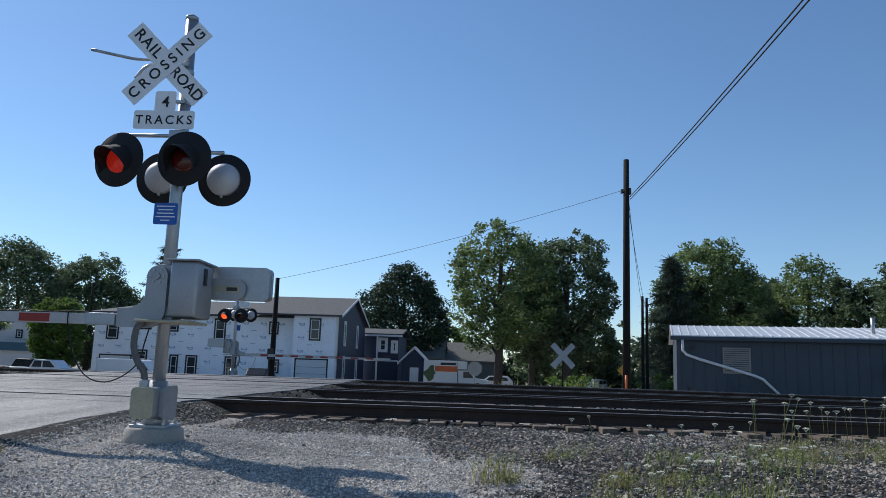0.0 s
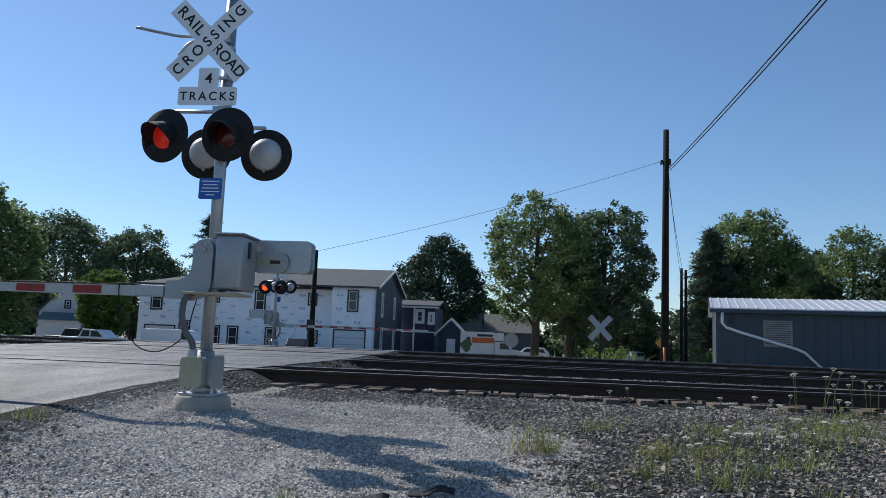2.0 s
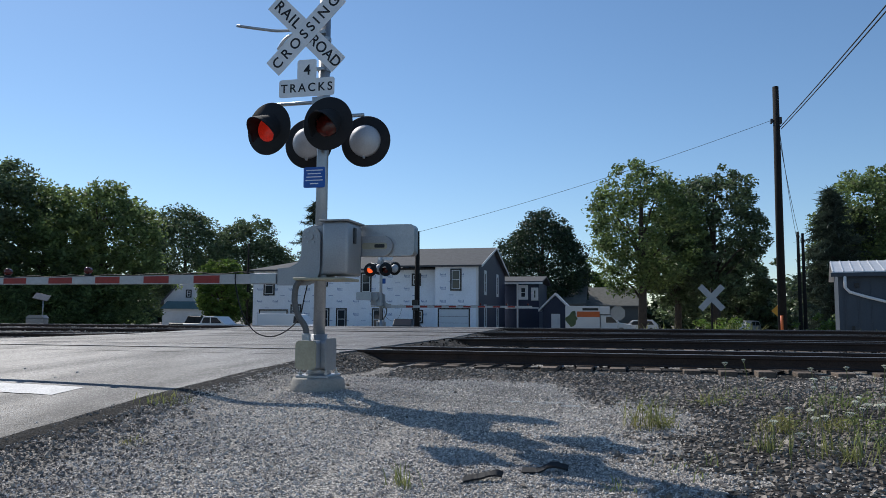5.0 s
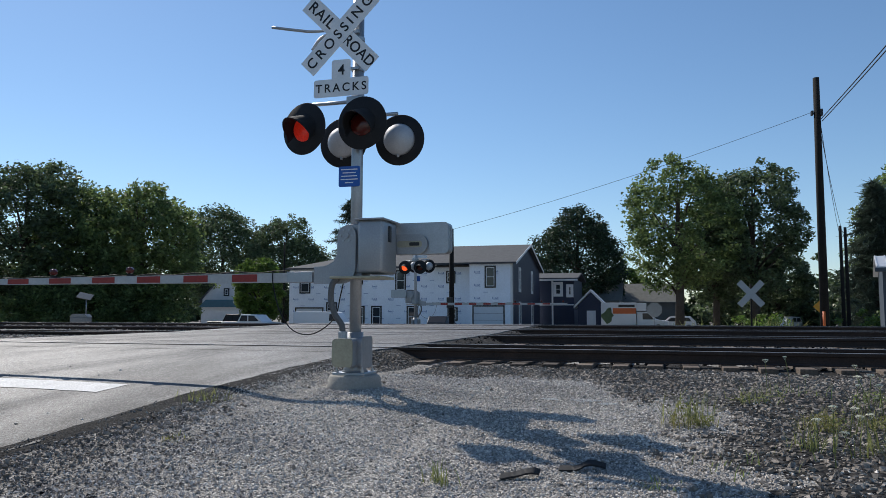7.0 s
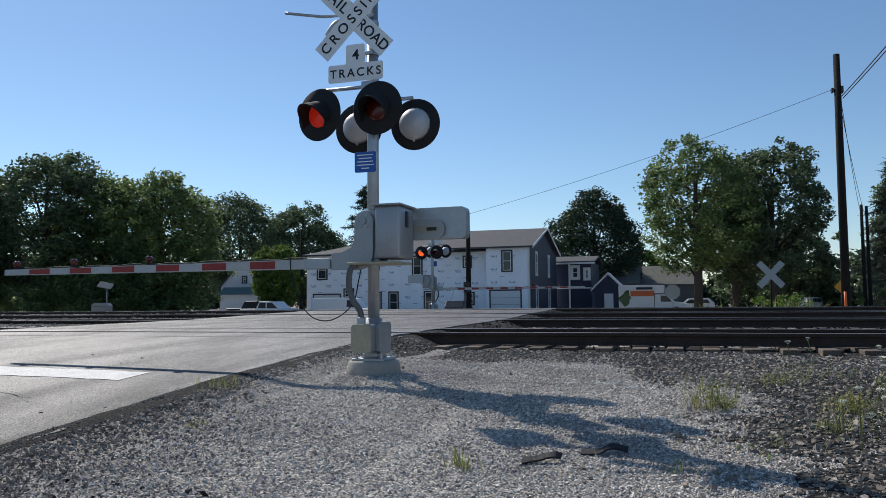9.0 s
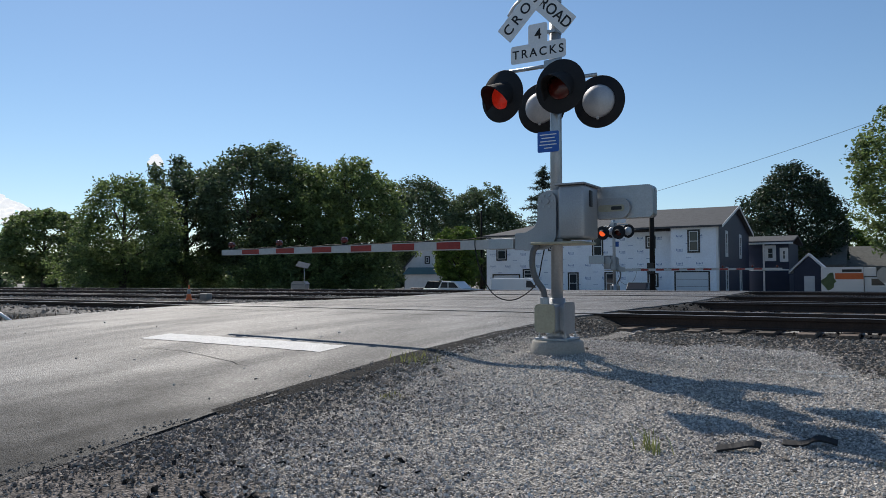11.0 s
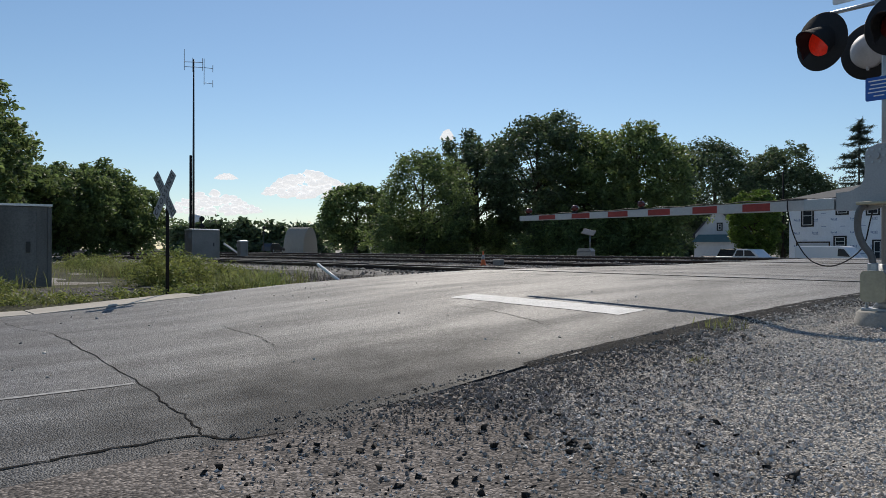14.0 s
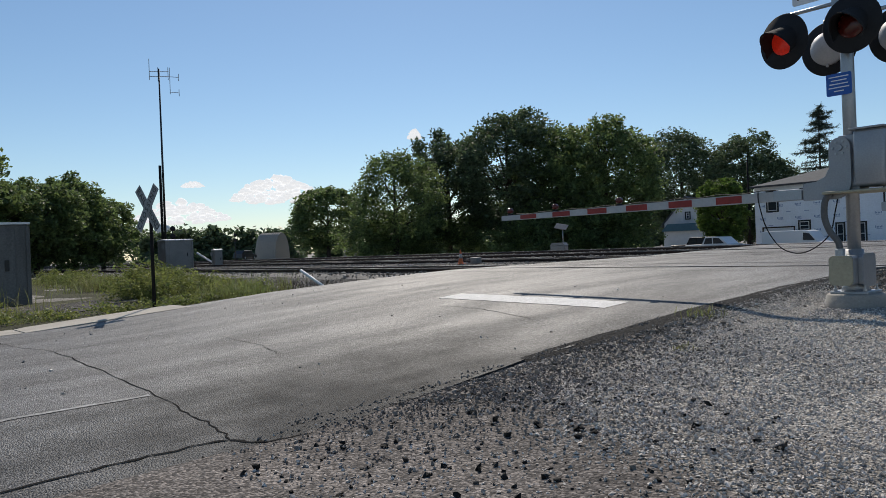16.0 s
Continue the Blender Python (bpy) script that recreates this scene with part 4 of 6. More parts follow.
def spruce(x, y, height, half, label, seed, sparse=False):
    rnd = np.random.RandomState(seed)
    t = thing("tree", (x, y, float(land_z(x, y)) - 0.1), label, "tree")
    bm = bmesh.new()
    tube(bm, [(0, 0, 0), (0, 0, height)], [0.26, 0.03], 8)
    verts, faces = [], []
    z = height * (0.12 if not sparse else 0.2)
    while z < height:
        r = half * (1 - z / height) ** (0.6 if sparse else 0.8) + 0.25
        for k in range(7 if sparse else 8):
            a = rnd.uniform(0, 2 * math.pi)
            L = r * rnd.uniform(0.4 if sparse else 0.65, 1.1)
            zb = z + rnd.uniform(-0.45, 0.45)
            tip = np.array([L * math.cos(a), L * math.sin(a), zb - L * rnd.uniform(0.05, 0.4) + (0.25 * L if sparse else 0.0)])
            tube(bm, [(0, 0, zb), tuple(tip)], [0.045, 0.012], 4)
            for j in range(90 if sparse else 100):
                s = rnd.uniform(0.15, 1.0)
                p = np.array([0, 0, zb]) * (1 - s) + tip * s
                d = np.array([rnd.normal() * 0.26, rnd.normal() * 0.26, rnd.normal() * 0.16 - 0.05])
                u = np.cross(d, [0.3, 0.5, 1.0])
                u = u / (np.linalg.norm(u) + 1e-9) * 0.05
                i = len(verts)
                verts += [tuple(p - u), tuple(p + u), tuple(p + d * 1.4 + u * 0.4), tuple(p + d * 1.4 - u * 0.4)]
                faces.append((i, i + 1, i + 2, i + 3))
        z += height * (0.045 if sparse else 0.03)
    part("trunk", bm, BARK, t, "straight trunk with whorled branches", True)
    raw("crown", verts, faces, NEEDLE, t)
    return t


# left trees mostly LEAF, right mostly LEAFDARK: haze and light in the colour
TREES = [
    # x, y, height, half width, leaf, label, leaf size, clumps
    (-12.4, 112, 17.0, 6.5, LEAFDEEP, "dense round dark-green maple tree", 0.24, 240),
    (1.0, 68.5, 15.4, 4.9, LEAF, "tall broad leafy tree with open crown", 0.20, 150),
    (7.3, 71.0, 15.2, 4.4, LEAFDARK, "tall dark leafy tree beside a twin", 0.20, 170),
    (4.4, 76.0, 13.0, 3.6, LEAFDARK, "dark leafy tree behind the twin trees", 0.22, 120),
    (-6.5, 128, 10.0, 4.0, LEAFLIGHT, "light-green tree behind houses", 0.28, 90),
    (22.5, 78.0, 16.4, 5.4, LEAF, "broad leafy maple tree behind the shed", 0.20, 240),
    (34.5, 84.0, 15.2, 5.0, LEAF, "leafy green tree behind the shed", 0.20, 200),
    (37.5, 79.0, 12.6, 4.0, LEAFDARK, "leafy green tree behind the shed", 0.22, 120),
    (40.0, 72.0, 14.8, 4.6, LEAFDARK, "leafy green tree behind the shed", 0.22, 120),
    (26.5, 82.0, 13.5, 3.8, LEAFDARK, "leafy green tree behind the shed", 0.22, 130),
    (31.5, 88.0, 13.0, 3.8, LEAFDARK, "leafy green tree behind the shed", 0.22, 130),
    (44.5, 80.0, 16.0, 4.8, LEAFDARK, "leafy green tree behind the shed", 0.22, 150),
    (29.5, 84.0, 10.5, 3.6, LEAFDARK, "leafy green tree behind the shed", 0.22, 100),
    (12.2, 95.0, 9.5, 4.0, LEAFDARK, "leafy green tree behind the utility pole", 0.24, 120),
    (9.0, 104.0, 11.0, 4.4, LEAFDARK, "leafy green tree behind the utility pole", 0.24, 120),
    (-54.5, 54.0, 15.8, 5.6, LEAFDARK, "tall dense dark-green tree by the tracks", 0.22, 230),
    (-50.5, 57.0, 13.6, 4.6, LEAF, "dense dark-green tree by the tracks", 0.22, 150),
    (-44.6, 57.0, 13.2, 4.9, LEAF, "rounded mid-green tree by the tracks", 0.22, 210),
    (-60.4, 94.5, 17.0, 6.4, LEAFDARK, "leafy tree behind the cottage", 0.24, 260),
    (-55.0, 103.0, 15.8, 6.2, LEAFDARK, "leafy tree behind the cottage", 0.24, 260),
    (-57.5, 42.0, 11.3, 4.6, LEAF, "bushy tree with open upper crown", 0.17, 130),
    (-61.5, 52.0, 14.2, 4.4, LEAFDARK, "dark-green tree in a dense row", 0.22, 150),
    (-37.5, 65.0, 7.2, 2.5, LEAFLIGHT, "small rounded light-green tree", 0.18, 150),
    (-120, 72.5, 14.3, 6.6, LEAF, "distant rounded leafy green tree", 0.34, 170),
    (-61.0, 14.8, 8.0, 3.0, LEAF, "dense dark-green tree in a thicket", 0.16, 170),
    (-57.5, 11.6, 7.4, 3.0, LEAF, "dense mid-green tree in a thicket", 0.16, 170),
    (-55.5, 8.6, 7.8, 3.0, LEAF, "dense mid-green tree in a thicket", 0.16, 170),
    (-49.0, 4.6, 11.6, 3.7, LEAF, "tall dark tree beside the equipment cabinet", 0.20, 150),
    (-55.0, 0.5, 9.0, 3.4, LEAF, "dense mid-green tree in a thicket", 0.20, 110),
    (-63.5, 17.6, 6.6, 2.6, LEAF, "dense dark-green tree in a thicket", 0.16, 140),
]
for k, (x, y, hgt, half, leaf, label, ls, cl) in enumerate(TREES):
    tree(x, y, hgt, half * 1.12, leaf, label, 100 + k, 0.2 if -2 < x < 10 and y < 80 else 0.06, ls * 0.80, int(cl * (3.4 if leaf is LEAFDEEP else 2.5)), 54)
spruce(17.4, 73.0, 12.9, 4.6, "blue-green spruce beside the shed", 301)
spruce(20.2, 75.5, 11.2, 4.0, "blue-green spruce beside a taller spruce", 303)
spruce(-46.6, 107.0, 19.2, 6.0, "sparse dark spruce behind the house", 302, True)


def thicket(name, pts, label, seed, leaf, leaf_size=0.2, per=34, spread=1.0):
    """Low growth that nobody could count."""
    rnd = np.random.RandomState(seed)
    c = []
    for (x0, y0, x1, y1, h, n) in pts:
        for k in range(n):
            s = rnd.random_sample()
            x, y = x0 + (x1 - x0) * s + rnd.normal() * spread, y0 + (y1 - y0) * s + rnd.normal() * spread
            wave = 0.7 + 0.3 * math.sin(s * 17 + seed) * math.sin(s * 41)
            c.append((x, y, float(land_z(x, y)) + h * wave * rnd.random_sample() ** 0.7))
    ob = mesh_of(name, leaf_cloud(rnd, np.array(c), rnd.uniform(0.5, 1.0, len(c)) * max(1.0, leaf_size * 4) * min(1.0, spread), per, leaf_size), 4, leaf)
    return tagged(ob, label, "shrubs", kind="stuff")


thicket("undergrowth", [(-66, 48, -44, 60, 6.0, 520), (-58, 38, -62, 50, 5.5, 300), (-52, 50, -40, 58, 5.0, 260), (-62, 18, -50, -6, 4.5, 430)], "dense green undergrowth beneath the trees", 11, LEAF, 0.13, 64)
thicket("far_woods", [(-190, 62, -172, 92, 9.3, 420), (-230, 60, -190, 110, 9.5, 160), (-170, 100, -90, 140, 10.0, 420), (-186, 62, -168, 92, 3.0, 260), (-168, 98, -90, 138, 3.5, 320), (-125, 74, -104, 86, 2.5, 120)], "distant line of trees on the horizon", 12, LEAFDARK, 0.7, 24)
thicket("far_woods", [(-100, 130, -30, 190, 9.0, 200), (-10, 150, 90, 150, 8.0, 300), (4, 104, 60, 100, 9.5, 340), (45, 90, 110, 70, 10.0, 200), (-12, 126, 48, 112, 5.0, 420), (10, 98, 50, 92, 3.0, 200)], "distant line of trees behind the houses", 13, LEAFDARK, 0.36, 44)
thicket("shrub", [(12.5, 58.0, 14.5, 60.0, 2.2, 26), (5.0, 52, 6.5, 54, 1.8, 24)], "light-green roadside shrubs", 14, LEAFLIGHT, 0.12, 40, 0.5)


# ---- road details ----
def ribbon(name, pts, width, material, parent, label="", lift=0.004, jag=0.03, seed=1):
    """A narrow wandering strip lying on the paving."""
    rnd = random.Random(seed)
    path = smooth_path([(x, y, 0) for x, y in pts], 6)
    verts, faces = [], []
    for i, p in enumerate(path):
        d = (path[min(i + 1, len(path) - 1)] - path[max(i - 1, 0)]).normalized()
        s = Vector((-d.y, d.x, 0))
        off = rnd.uniform(-jag, jag)
        w = width * rnd.uniform(0.5, 1.3) / 2
        for k in (-1, 1):
            q = p + s * (off + k * w)
            verts.append((q.x, q.y, float(road_z(q.x, q.y)) + lift))
    faces = [(2 * i, 2 * i + 1, 2 * i + 3, 2 * i + 2) for i in range(len(path) - 1)]
    ob = raw(name, verts, faces, material, parent)
    if label:
        ob["label"] = label
    return ob


def patch(name, x0, x1, y0, y1, material, parent, label="", lift=0.005, n=24, ragged=0.02, seed=3):
    rnd = random.Random(seed)
    verts = []
    for i in range(n + 1):
        x = x0 + (x1 - x0) * i / n
        for y in (y0 + rnd.uniform(-ragged, ragged), y1 + rnd.uniform(-ragged, ragged)):
            verts.append((x, y, float(road_z(x, y)) + lift))
    ob = raw(name, verts, [(2 * i, 2 * i + 2, 2 * i + 3, 2 * i + 1) for i in range(n)], material, parent)
    if label:
        ob["label"] = label
    return ob


patch("stop_line", -8.62, -5.62, 6.83, 7.30, LINE, road, "worn white stop line", seed=2)
ribbon("lane_line", [(-6.55, -3.0), (-6.52, 0), (-6.5, 1.2), (-6.42, 1.98)], 0.08, WORNLINE, road, "thin worn white line", 0.005, 0.012)
ribbon("crack", [(-12.6, 1.9), (-11.63, 1.93), (-10.24, 2.12), (-8.6, 2.08), (-7.04, 2.05), (-5.82, 1.98), (-5.2, 1.95), (-4.67, 1.90)], 0.012, SEAL, road, "dark transverse crack", 0.004, 0.02, 5)
ribbon("crack", [(-9.09, 3.72), (-8.19, 3.68), (-7.64, 3.62), (-7.08, 3.5)], 0.009, SEAL, road, "thin dark crack", 0.004, 0.02, 7)
ribbon("crack", [(-7.9, 6.3), (-7.4, 6.32), (-6.9, 6.25), (-5.79, 5.92)], 0.009, SEAL, road, "thin dark crack", 0.004, 0.02, 8)
ribbon("crack", [(-4.74, -1.5), (-4.7, 0.85), (-4.72, 1.11), (-4.71, 1.4), (-4.66, 1.87), (-4.48, 1.95), (-4.35, 2.25), (-4.29, 2.6), (-4.26, 2.8), (-4.14, 3.13)], 0.032, SEAL, road, "broken dark edge of the paving", 0.005, 0.02, 9)
for y, top in TRACKS:
    for d in (0, GAUGE):
        for s, w in ((-0.095, 0.05), (0.085, 0.06)):
            patch("flangeway", ROAD_L + 0.3, ROAD_R - 0.1, y + d + s - w / 2, y + d + s + w / 2, SEAL, road, "dark flangeway gap beside the rail", 0.004, 12, 0.006, int(y * 7 + d * 3))
for y in (11.35, 15.6):
    patch("paving_joint", ROAD_L + 0.3, ROAD_R - 0.15, y, y + 0.03, SEAL, road, "dark joint across the paving", 0.004, 20, 0.012, int(y))

# turned-down asphalt lip along the paving's edge, its colour darkened for the slope's shade
lip_y = np.arange(4.5, 11.9, 0.12)
lip_v = []
for y in lip_y:
    w = (0.16 + 0.36 * min(1.0, (y - 4.5) / 2.4)) * (1 + 0.35 * noise.noise((y * 2.1, 1, 0)) + 0.3 * noise.noise((y * 7, 5, 0)))
    edge = ROAD_R - 0.06 + 0.05 * noise.noise((y * 1.9, 4, 0))
    for k in range(6):
        x = edge + w * k / 5
        drop = (k / 5) ** 1.4 * (float(road_z(edge, y)) - float(land_z(edge + w, y)) + 0.012)
        lip_v.append((x, y, float(road_z(edge, y)) + 0.006 - drop + 0.008 * noise.noise((x * 14, y * 14, 0))))
tagged(raw("road_shoulder", lip_v, [(6 * j + i, 6 * j + i + 1, 6 * j + i + 7, 6 * j + i + 6) for j in range(len(lip_y) - 1) for i in range(5)], LIP, smooth=True), "asphalt lip along the road edge, darkened as in shade", "road shoulder", kind="structure")

# worn apron between the road and the gravel
def apron_z(x, y):
    t = np.clip((np.asarray(x) + 4.75) / 2.6, 0, 1)
    return np.maximum((road_z(-4.7, y) - 0.012) * (1 - t) + (land_z(-2.0, y) + 0.012) * t, land_z(x, y) + 0.006)


apron_v, apron_f = [], []
ys = np.arange(-8, 3.9, 0.3)
for y in ys:
    w = 3.2 if y < 2.8 else 3.2 - (y - 2.8) * 2.5
    for k in range(9):
        x = -4.85 + w * k / 8 + (0.12 * noise.noise((y * 2, k, 0)) if k == 8 else 0)
        apron_v.append((x, y, float(apron_z(x, y))))
for j in range(len(ys) - 1):
    for i in range(8):
        apron_f.append((j * 9 + i, j * 9 + i + 1, (j + 1) * 9 + i + 1, (j + 1) * 9 + i))
tagged(raw("apron", apron_v, apron_f, APRON, smooth=True), "dusty worn apron of broken asphalt beside the road", "apron", kind="structure")

kerb = thing("kerb", (0, 0, 0), "broad pale concrete gutter along the road edge", "kerb", kind="structure")
for k in range(8):
    y0 = -16.75 + 2.75 * k
    v = [(x, y, float(road_z(x, y)) + dz) for y in (y0, y0 + 2.72) for x, dz in ((-13.8, -0.2), (-13.8, 0.004), (-13.83, 0.008), (-14.85, 0.03), (-14.85, -0.2))]
    raw("kerb_stone", v, [(0, 1, 6, 5), (1, 2, 7, 6), (2, 3, 8, 7), (3, 4, 9, 8), (4, 3, 2, 1, 0), (5, 6, 7, 8, 9)], GUTTER, kerb)
tagged(sheet("gravel_pad", np.linspace(-20.6, -16.9, 14), np.linspace(3.1, 5.3, 10), lambda x, y: land_z(x, y) + 0.02 + 0.012 * np.sin(x * 5) * np.sin(y * 7), BEDLIGHT), "grey gravel patch beside the equipment cabinet", "gravel", kind="structure")


tagged(sheet("verge", -np.concatenate([np.arange(14.7, 24, 0.4), np.arange(24, 75, 2.0)])[::-1], np.concatenate([np.arange(-30, 0, 2.0), np.arange(0, 9.5, 0.4)]), lambda x, y: land_z(x, y) + 0.006, VERGE),
       "weedy green-brown verge beyond the kerb", "verge", kind="structure")

# ---- loose stones ----
def stones(name, x, y, z, size, material, seed, label, facets=8):
    """Angular stones as one mesh, each turned and squashed its own way."""
    rnd = np.random.RandomState(seed)
    n = len(x)
    octa = np.array([(1, 0, 0), (0, 1, 0), (-1, 0, 0), (0, -1, 0), (0, 0, 1), (0, 0, -1)], float)
    tri = np.array([(0, 1, 4), (1, 2, 4), (2, 3, 4), (3, 0, 4), (1, 0, 5), (2, 1, 5), (3, 2, 5), (0, 3, 5)])
    if facets == 12:
        octa = np.array([(a, b, c) for a in (-0.75, 0.75) for b in (-0.75, 0.75) for c in (-0.75, 0.75)], float)
        tri = np.array([(0, 1, 3), (0, 3, 2), (4, 6, 7), (4, 7, 5), (0, 4, 5), (0, 5, 1), (2, 3, 7), (2, 7, 6), (0, 2, 6), (0, 6, 4), (1, 5, 7), (1, 7, 3)])
    v = octa[None] * rnd.uniform(0.6, 1.25, (n, len(octa), 1)) + rnd.normal(0, 0.24, (n, len(octa), 3))
    v *= (size[:, None] * rnd.uniform(0.6, 1.2, (n, 3)))[:, None, :] * np.array([1, 1, 0.72])
    a = rnd.uniform(0, 2 * np.pi, n)
    b = rnd.normal(0, 0.8, n)
    ca, sa, cb, sb = np.cos(a), np.sin(a), np.cos(b), np.sin(b)
    v = np.stack([v[..., 0], v[..., 1] * cb[:, None] - v[..., 2] * sb[:, None], v[..., 1] * sb[:, None] + v[..., 2] * cb[:, None]], -1)
    v = np.stack([v[..., 0] * ca[:, None] - v[..., 1] * sa[:, None], v[..., 0] * sa[:, None] + v[..., 1] * ca[:, None], v[..., 2]], -1)
    v += np.stack([x, y, z + size * 0.25], -1)[:, None, :]
    k = len(octa)
    verts = v.reshape(-1, 3)
    faces = (tri[None] + (np.arange(n) * k)[:, None, None]).reshape(-1)
    me = bpy.data.meshes.new(name)
    me.vertices.add(len(verts))
    me.vertices.foreach_set("co", verts.astype(np.float32).ravel())
    me.loops.add(len(faces))
    me.loops.foreach_set("vertex_index", faces.astype(np.int32))
    me.polygons.add(len(faces) // 3)
    me.polygons.foreach_set("loop_start", np.arange(0, len(faces), 3, dtype=np.int32))
    me.update(calc_edges=True)
    me.shade_flat()
    me.materials.append(material)
    return tagged(new(name, me), label, "stones", kind="stuff")


def shade_edge(x, y):
    """0 on pale gravel, 1 on dark ballast."""
    e = np.clip((y - (8.1 - 1.35 * x + 0.4 * np.sin(x * 3.0) + 0.25 * np.sin(x * 7.3 + y))) / 0.8, 0, 1)
    e = np.maximum(e, np.clip((y - 10.2 - 0.2 * np.sin(x * 5)) / 0.8, 0, 1))
    e = np.maximum(e, 0.9 * np.clip((x + 0.25 + 0.22 * np.sin(y * 3.1) + 0.12 * np.sin(y * 8.3 + x * 4)) / 0.8, 0, 1))
    return np.where(y < 5.0, np.clip((x + 0.2) / 0.9, 0, 1), e)


def surface(x, y):
    z = land_z(x, y)
    on = (x < -1.6) & (y < 3.9)
    return np.where(on, np.maximum(z, apron_z(x, y)), z)


rs = np.random.RandomState(21)
N = 175000
gx, gy = rs.uniform(-4.6, 3.2, N), 1.6 + 10.6 * rs.random_sample(N) ** 1.15
on_apron = np.clip((3.5 - 0.33 * (gx + 3.57) + 0.15 * np.sin(gx * 5) - gy) / 0.35, 0, 1) * np.clip((-1.6 - gx) / 0.5, 0, 1)
keep = (rs.random_sample(N) > shade_edge(gx, gy) * 0.93) & (rs.random_sample(N) > on_apron * 0.86) & (gy > 2.0 + 0.3 * gx) & (rs.random_sample(N) > 0.8 * np.clip((-3.45 - gx) / 0.7, 0, 1) * np.clip((6.4 - gy) / 1.2, 0, 1))
gx, gy = gx[keep], gy[keep]
stones("gravel", gx, gy, surface(gx, gy), 0.0052 + 0.0115 * rs.random_sample(len(gx)) ** 1.6, GRAVEL, 22, "pale crushed limestone gravel on the verge")
N = 700
gx, gy = rs.uniform(-4.6, 1.0, N), rs.uniform(2.0, 10.5, N)
stones("gravel", gx, gy, surface(gx, gy), 0.006 + 0.018 * rs.random_sample(N) ** 3, BALLAST, 23, "scattered dark larger stones", 12)
N = 700
gx = -4.45 + np.abs(rs.normal(0, 0.28, N))
gy = rs.uniform(3.2, 6.8, N)
stones("gravel", gx, gy, surface(gx, gy) + 0.01, 0.008 + 0.018 * rs.random_sample(N) ** 2, BALLAST, 24, "dark broken stones along the road edge", 12)
N = 17000
gx = -4.55 + np.abs(rs.normal(0, 0.75, N))
gy = 1.6 + 6.0 * rs.random_sample(N) ** 1.1
keep = rs.random_sample(N) < np.interp(gy, [1.6, 2.6, 3.6, 5.0, 6.6], [0.0, 0.25, 1, 0.6, 0.0])
gx, gy = gx[keep], gy[keep]
stones("gravel", gx, gy, surface(gx, gy) + 0.006, 0.005 + 0.011 * rs.random_sample(len(gx)) ** 2, DARKGRAVEL, 40, "dark grey gravel crumbled from the road edge")
N = 1500
gx = -4.62 - np.abs(rs.normal(0, 0.06, N))
gy = rs.uniform(2.2, 11.6, N)
keep = np.sin(gy * 2.3) + np.sin(gy * 5.1 + 1.0) + 0.6 * np.sin(gy * 11.0) > -1.2 + (-4.60 - gx) * 7
gx, gy = gx[keep], gy[keep]
stones("gravel", gx, gy, road_z(gx, gy) - 0.001, 0.004 + 0.012 * rs.random_sample(len(gx)) ** 2, DARKGRAVEL, 41, "dark gravel spilled over the ragged road edge")
N = 2600
off = np.abs(rs.normal(0, 0.13, N))
gx, gy = -4.68 + off, rs.uniform(3.0, 11.9, N)
stones("gravel", gx, gy, np.maximum(road_z(-4.7, gy) - 0.012 - off * 0.35, land_z(gx, gy)), 0.006 + 0.014 * rs.random_sample(N) ** 2, DARKGRAVEL, 42, "dark gravel banked against the road edge")
N = 420
gx, gy = rs.uniform(-4.4, -1.9, N), rs.uniform(1.5, 4.2, N)
stones("gravel", gx, gy, surface(gx, gy), 0.005 + 0.022 * rs.random_sample(N) ** 3, BED, 25, "dark loose asphalt crumbs on the apron", 12)
N = 60
gx, gy = rs.uniform(-13, -4.8, N), rs.uniform(1.2, 8.5, N)
stones("gravel", gx, gy, road_z(gx, gy), rs.uniform(0.006, 0.018, N), GRAVEL, 26, "small pale stones lying on the road", 12)
N = 46000
gx, gy = rs.uniform(-4.5, 9.5, N), rs.uniform(4.6, 12.15, N)
keep = rs.random_sample(N) < shade_edge(gx, gy)
gx, gy = gx[keep], gy[keep]
stones("ballast", gx, gy, land_z(gx, gy), 0.009 + 0.017 * rs.random_sample(len(gx)), BALLAST, 27, "dark grey crushed ballast beside the track", 12)
N = 11000
gx, gy = rs.uniform(-4.5, 14, N), rs.uniform(12.6, 31, N)
stones("ballast", gx, gy, land_z(gx, gy), rs.uniform(0.025, 0.05, N), BED, 28, "dark oily ballast between the rails")
N = 16000
gx, gy = -14.8 - 34 * rs.random_sample(N) ** 1.4, rs.uniform(9.6, 31, N)
stones("ballast", gx, gy, land_z(gx, gy), rs.uniform(0.03, 0.06, N), BALLAST, 29, "grey crushed ballast between the tracks")
tagged(sheet("ballast_bed", np.concatenate([np.arange(-4.75, -3.4, 0.12), np.arange(-3.4, 60, 1.2)]), np.array([11.7, 12.2, 13, 14, 15.3, 16, 17.5, 18.6, 20, 22, 24, 26, 28, 30]), lambda x, y: land_z(x, y) + 0.006, BED), "dark oily ballast bed under the tracks", "ballast", kind="structure")
bed_x, bed_y = np.arange(-4.6, 14, 0.16), np.arange(4.2, 12.0, 0.16)
bv, bf, seen = [], [], {}
for i in range(len(bed_x) - 1):
    for j in range(len(bed_y) - 1):
        if float(shade_edge(bed_x[i], bed_y[j])) > 0.55:
            q = []
            for a, b in ((i, j), (i + 1, j), (i + 1, j + 1), (i, j + 1)):
                if (a, b) not in seen:
                    seen[a, b] = len(bv)
                    bv.append((bed_x[a], bed_y[b], float(land_z(bed_x[a], bed_y[b])) + 0.005))
                q.append(seen[a, b])
            bf.append(q)
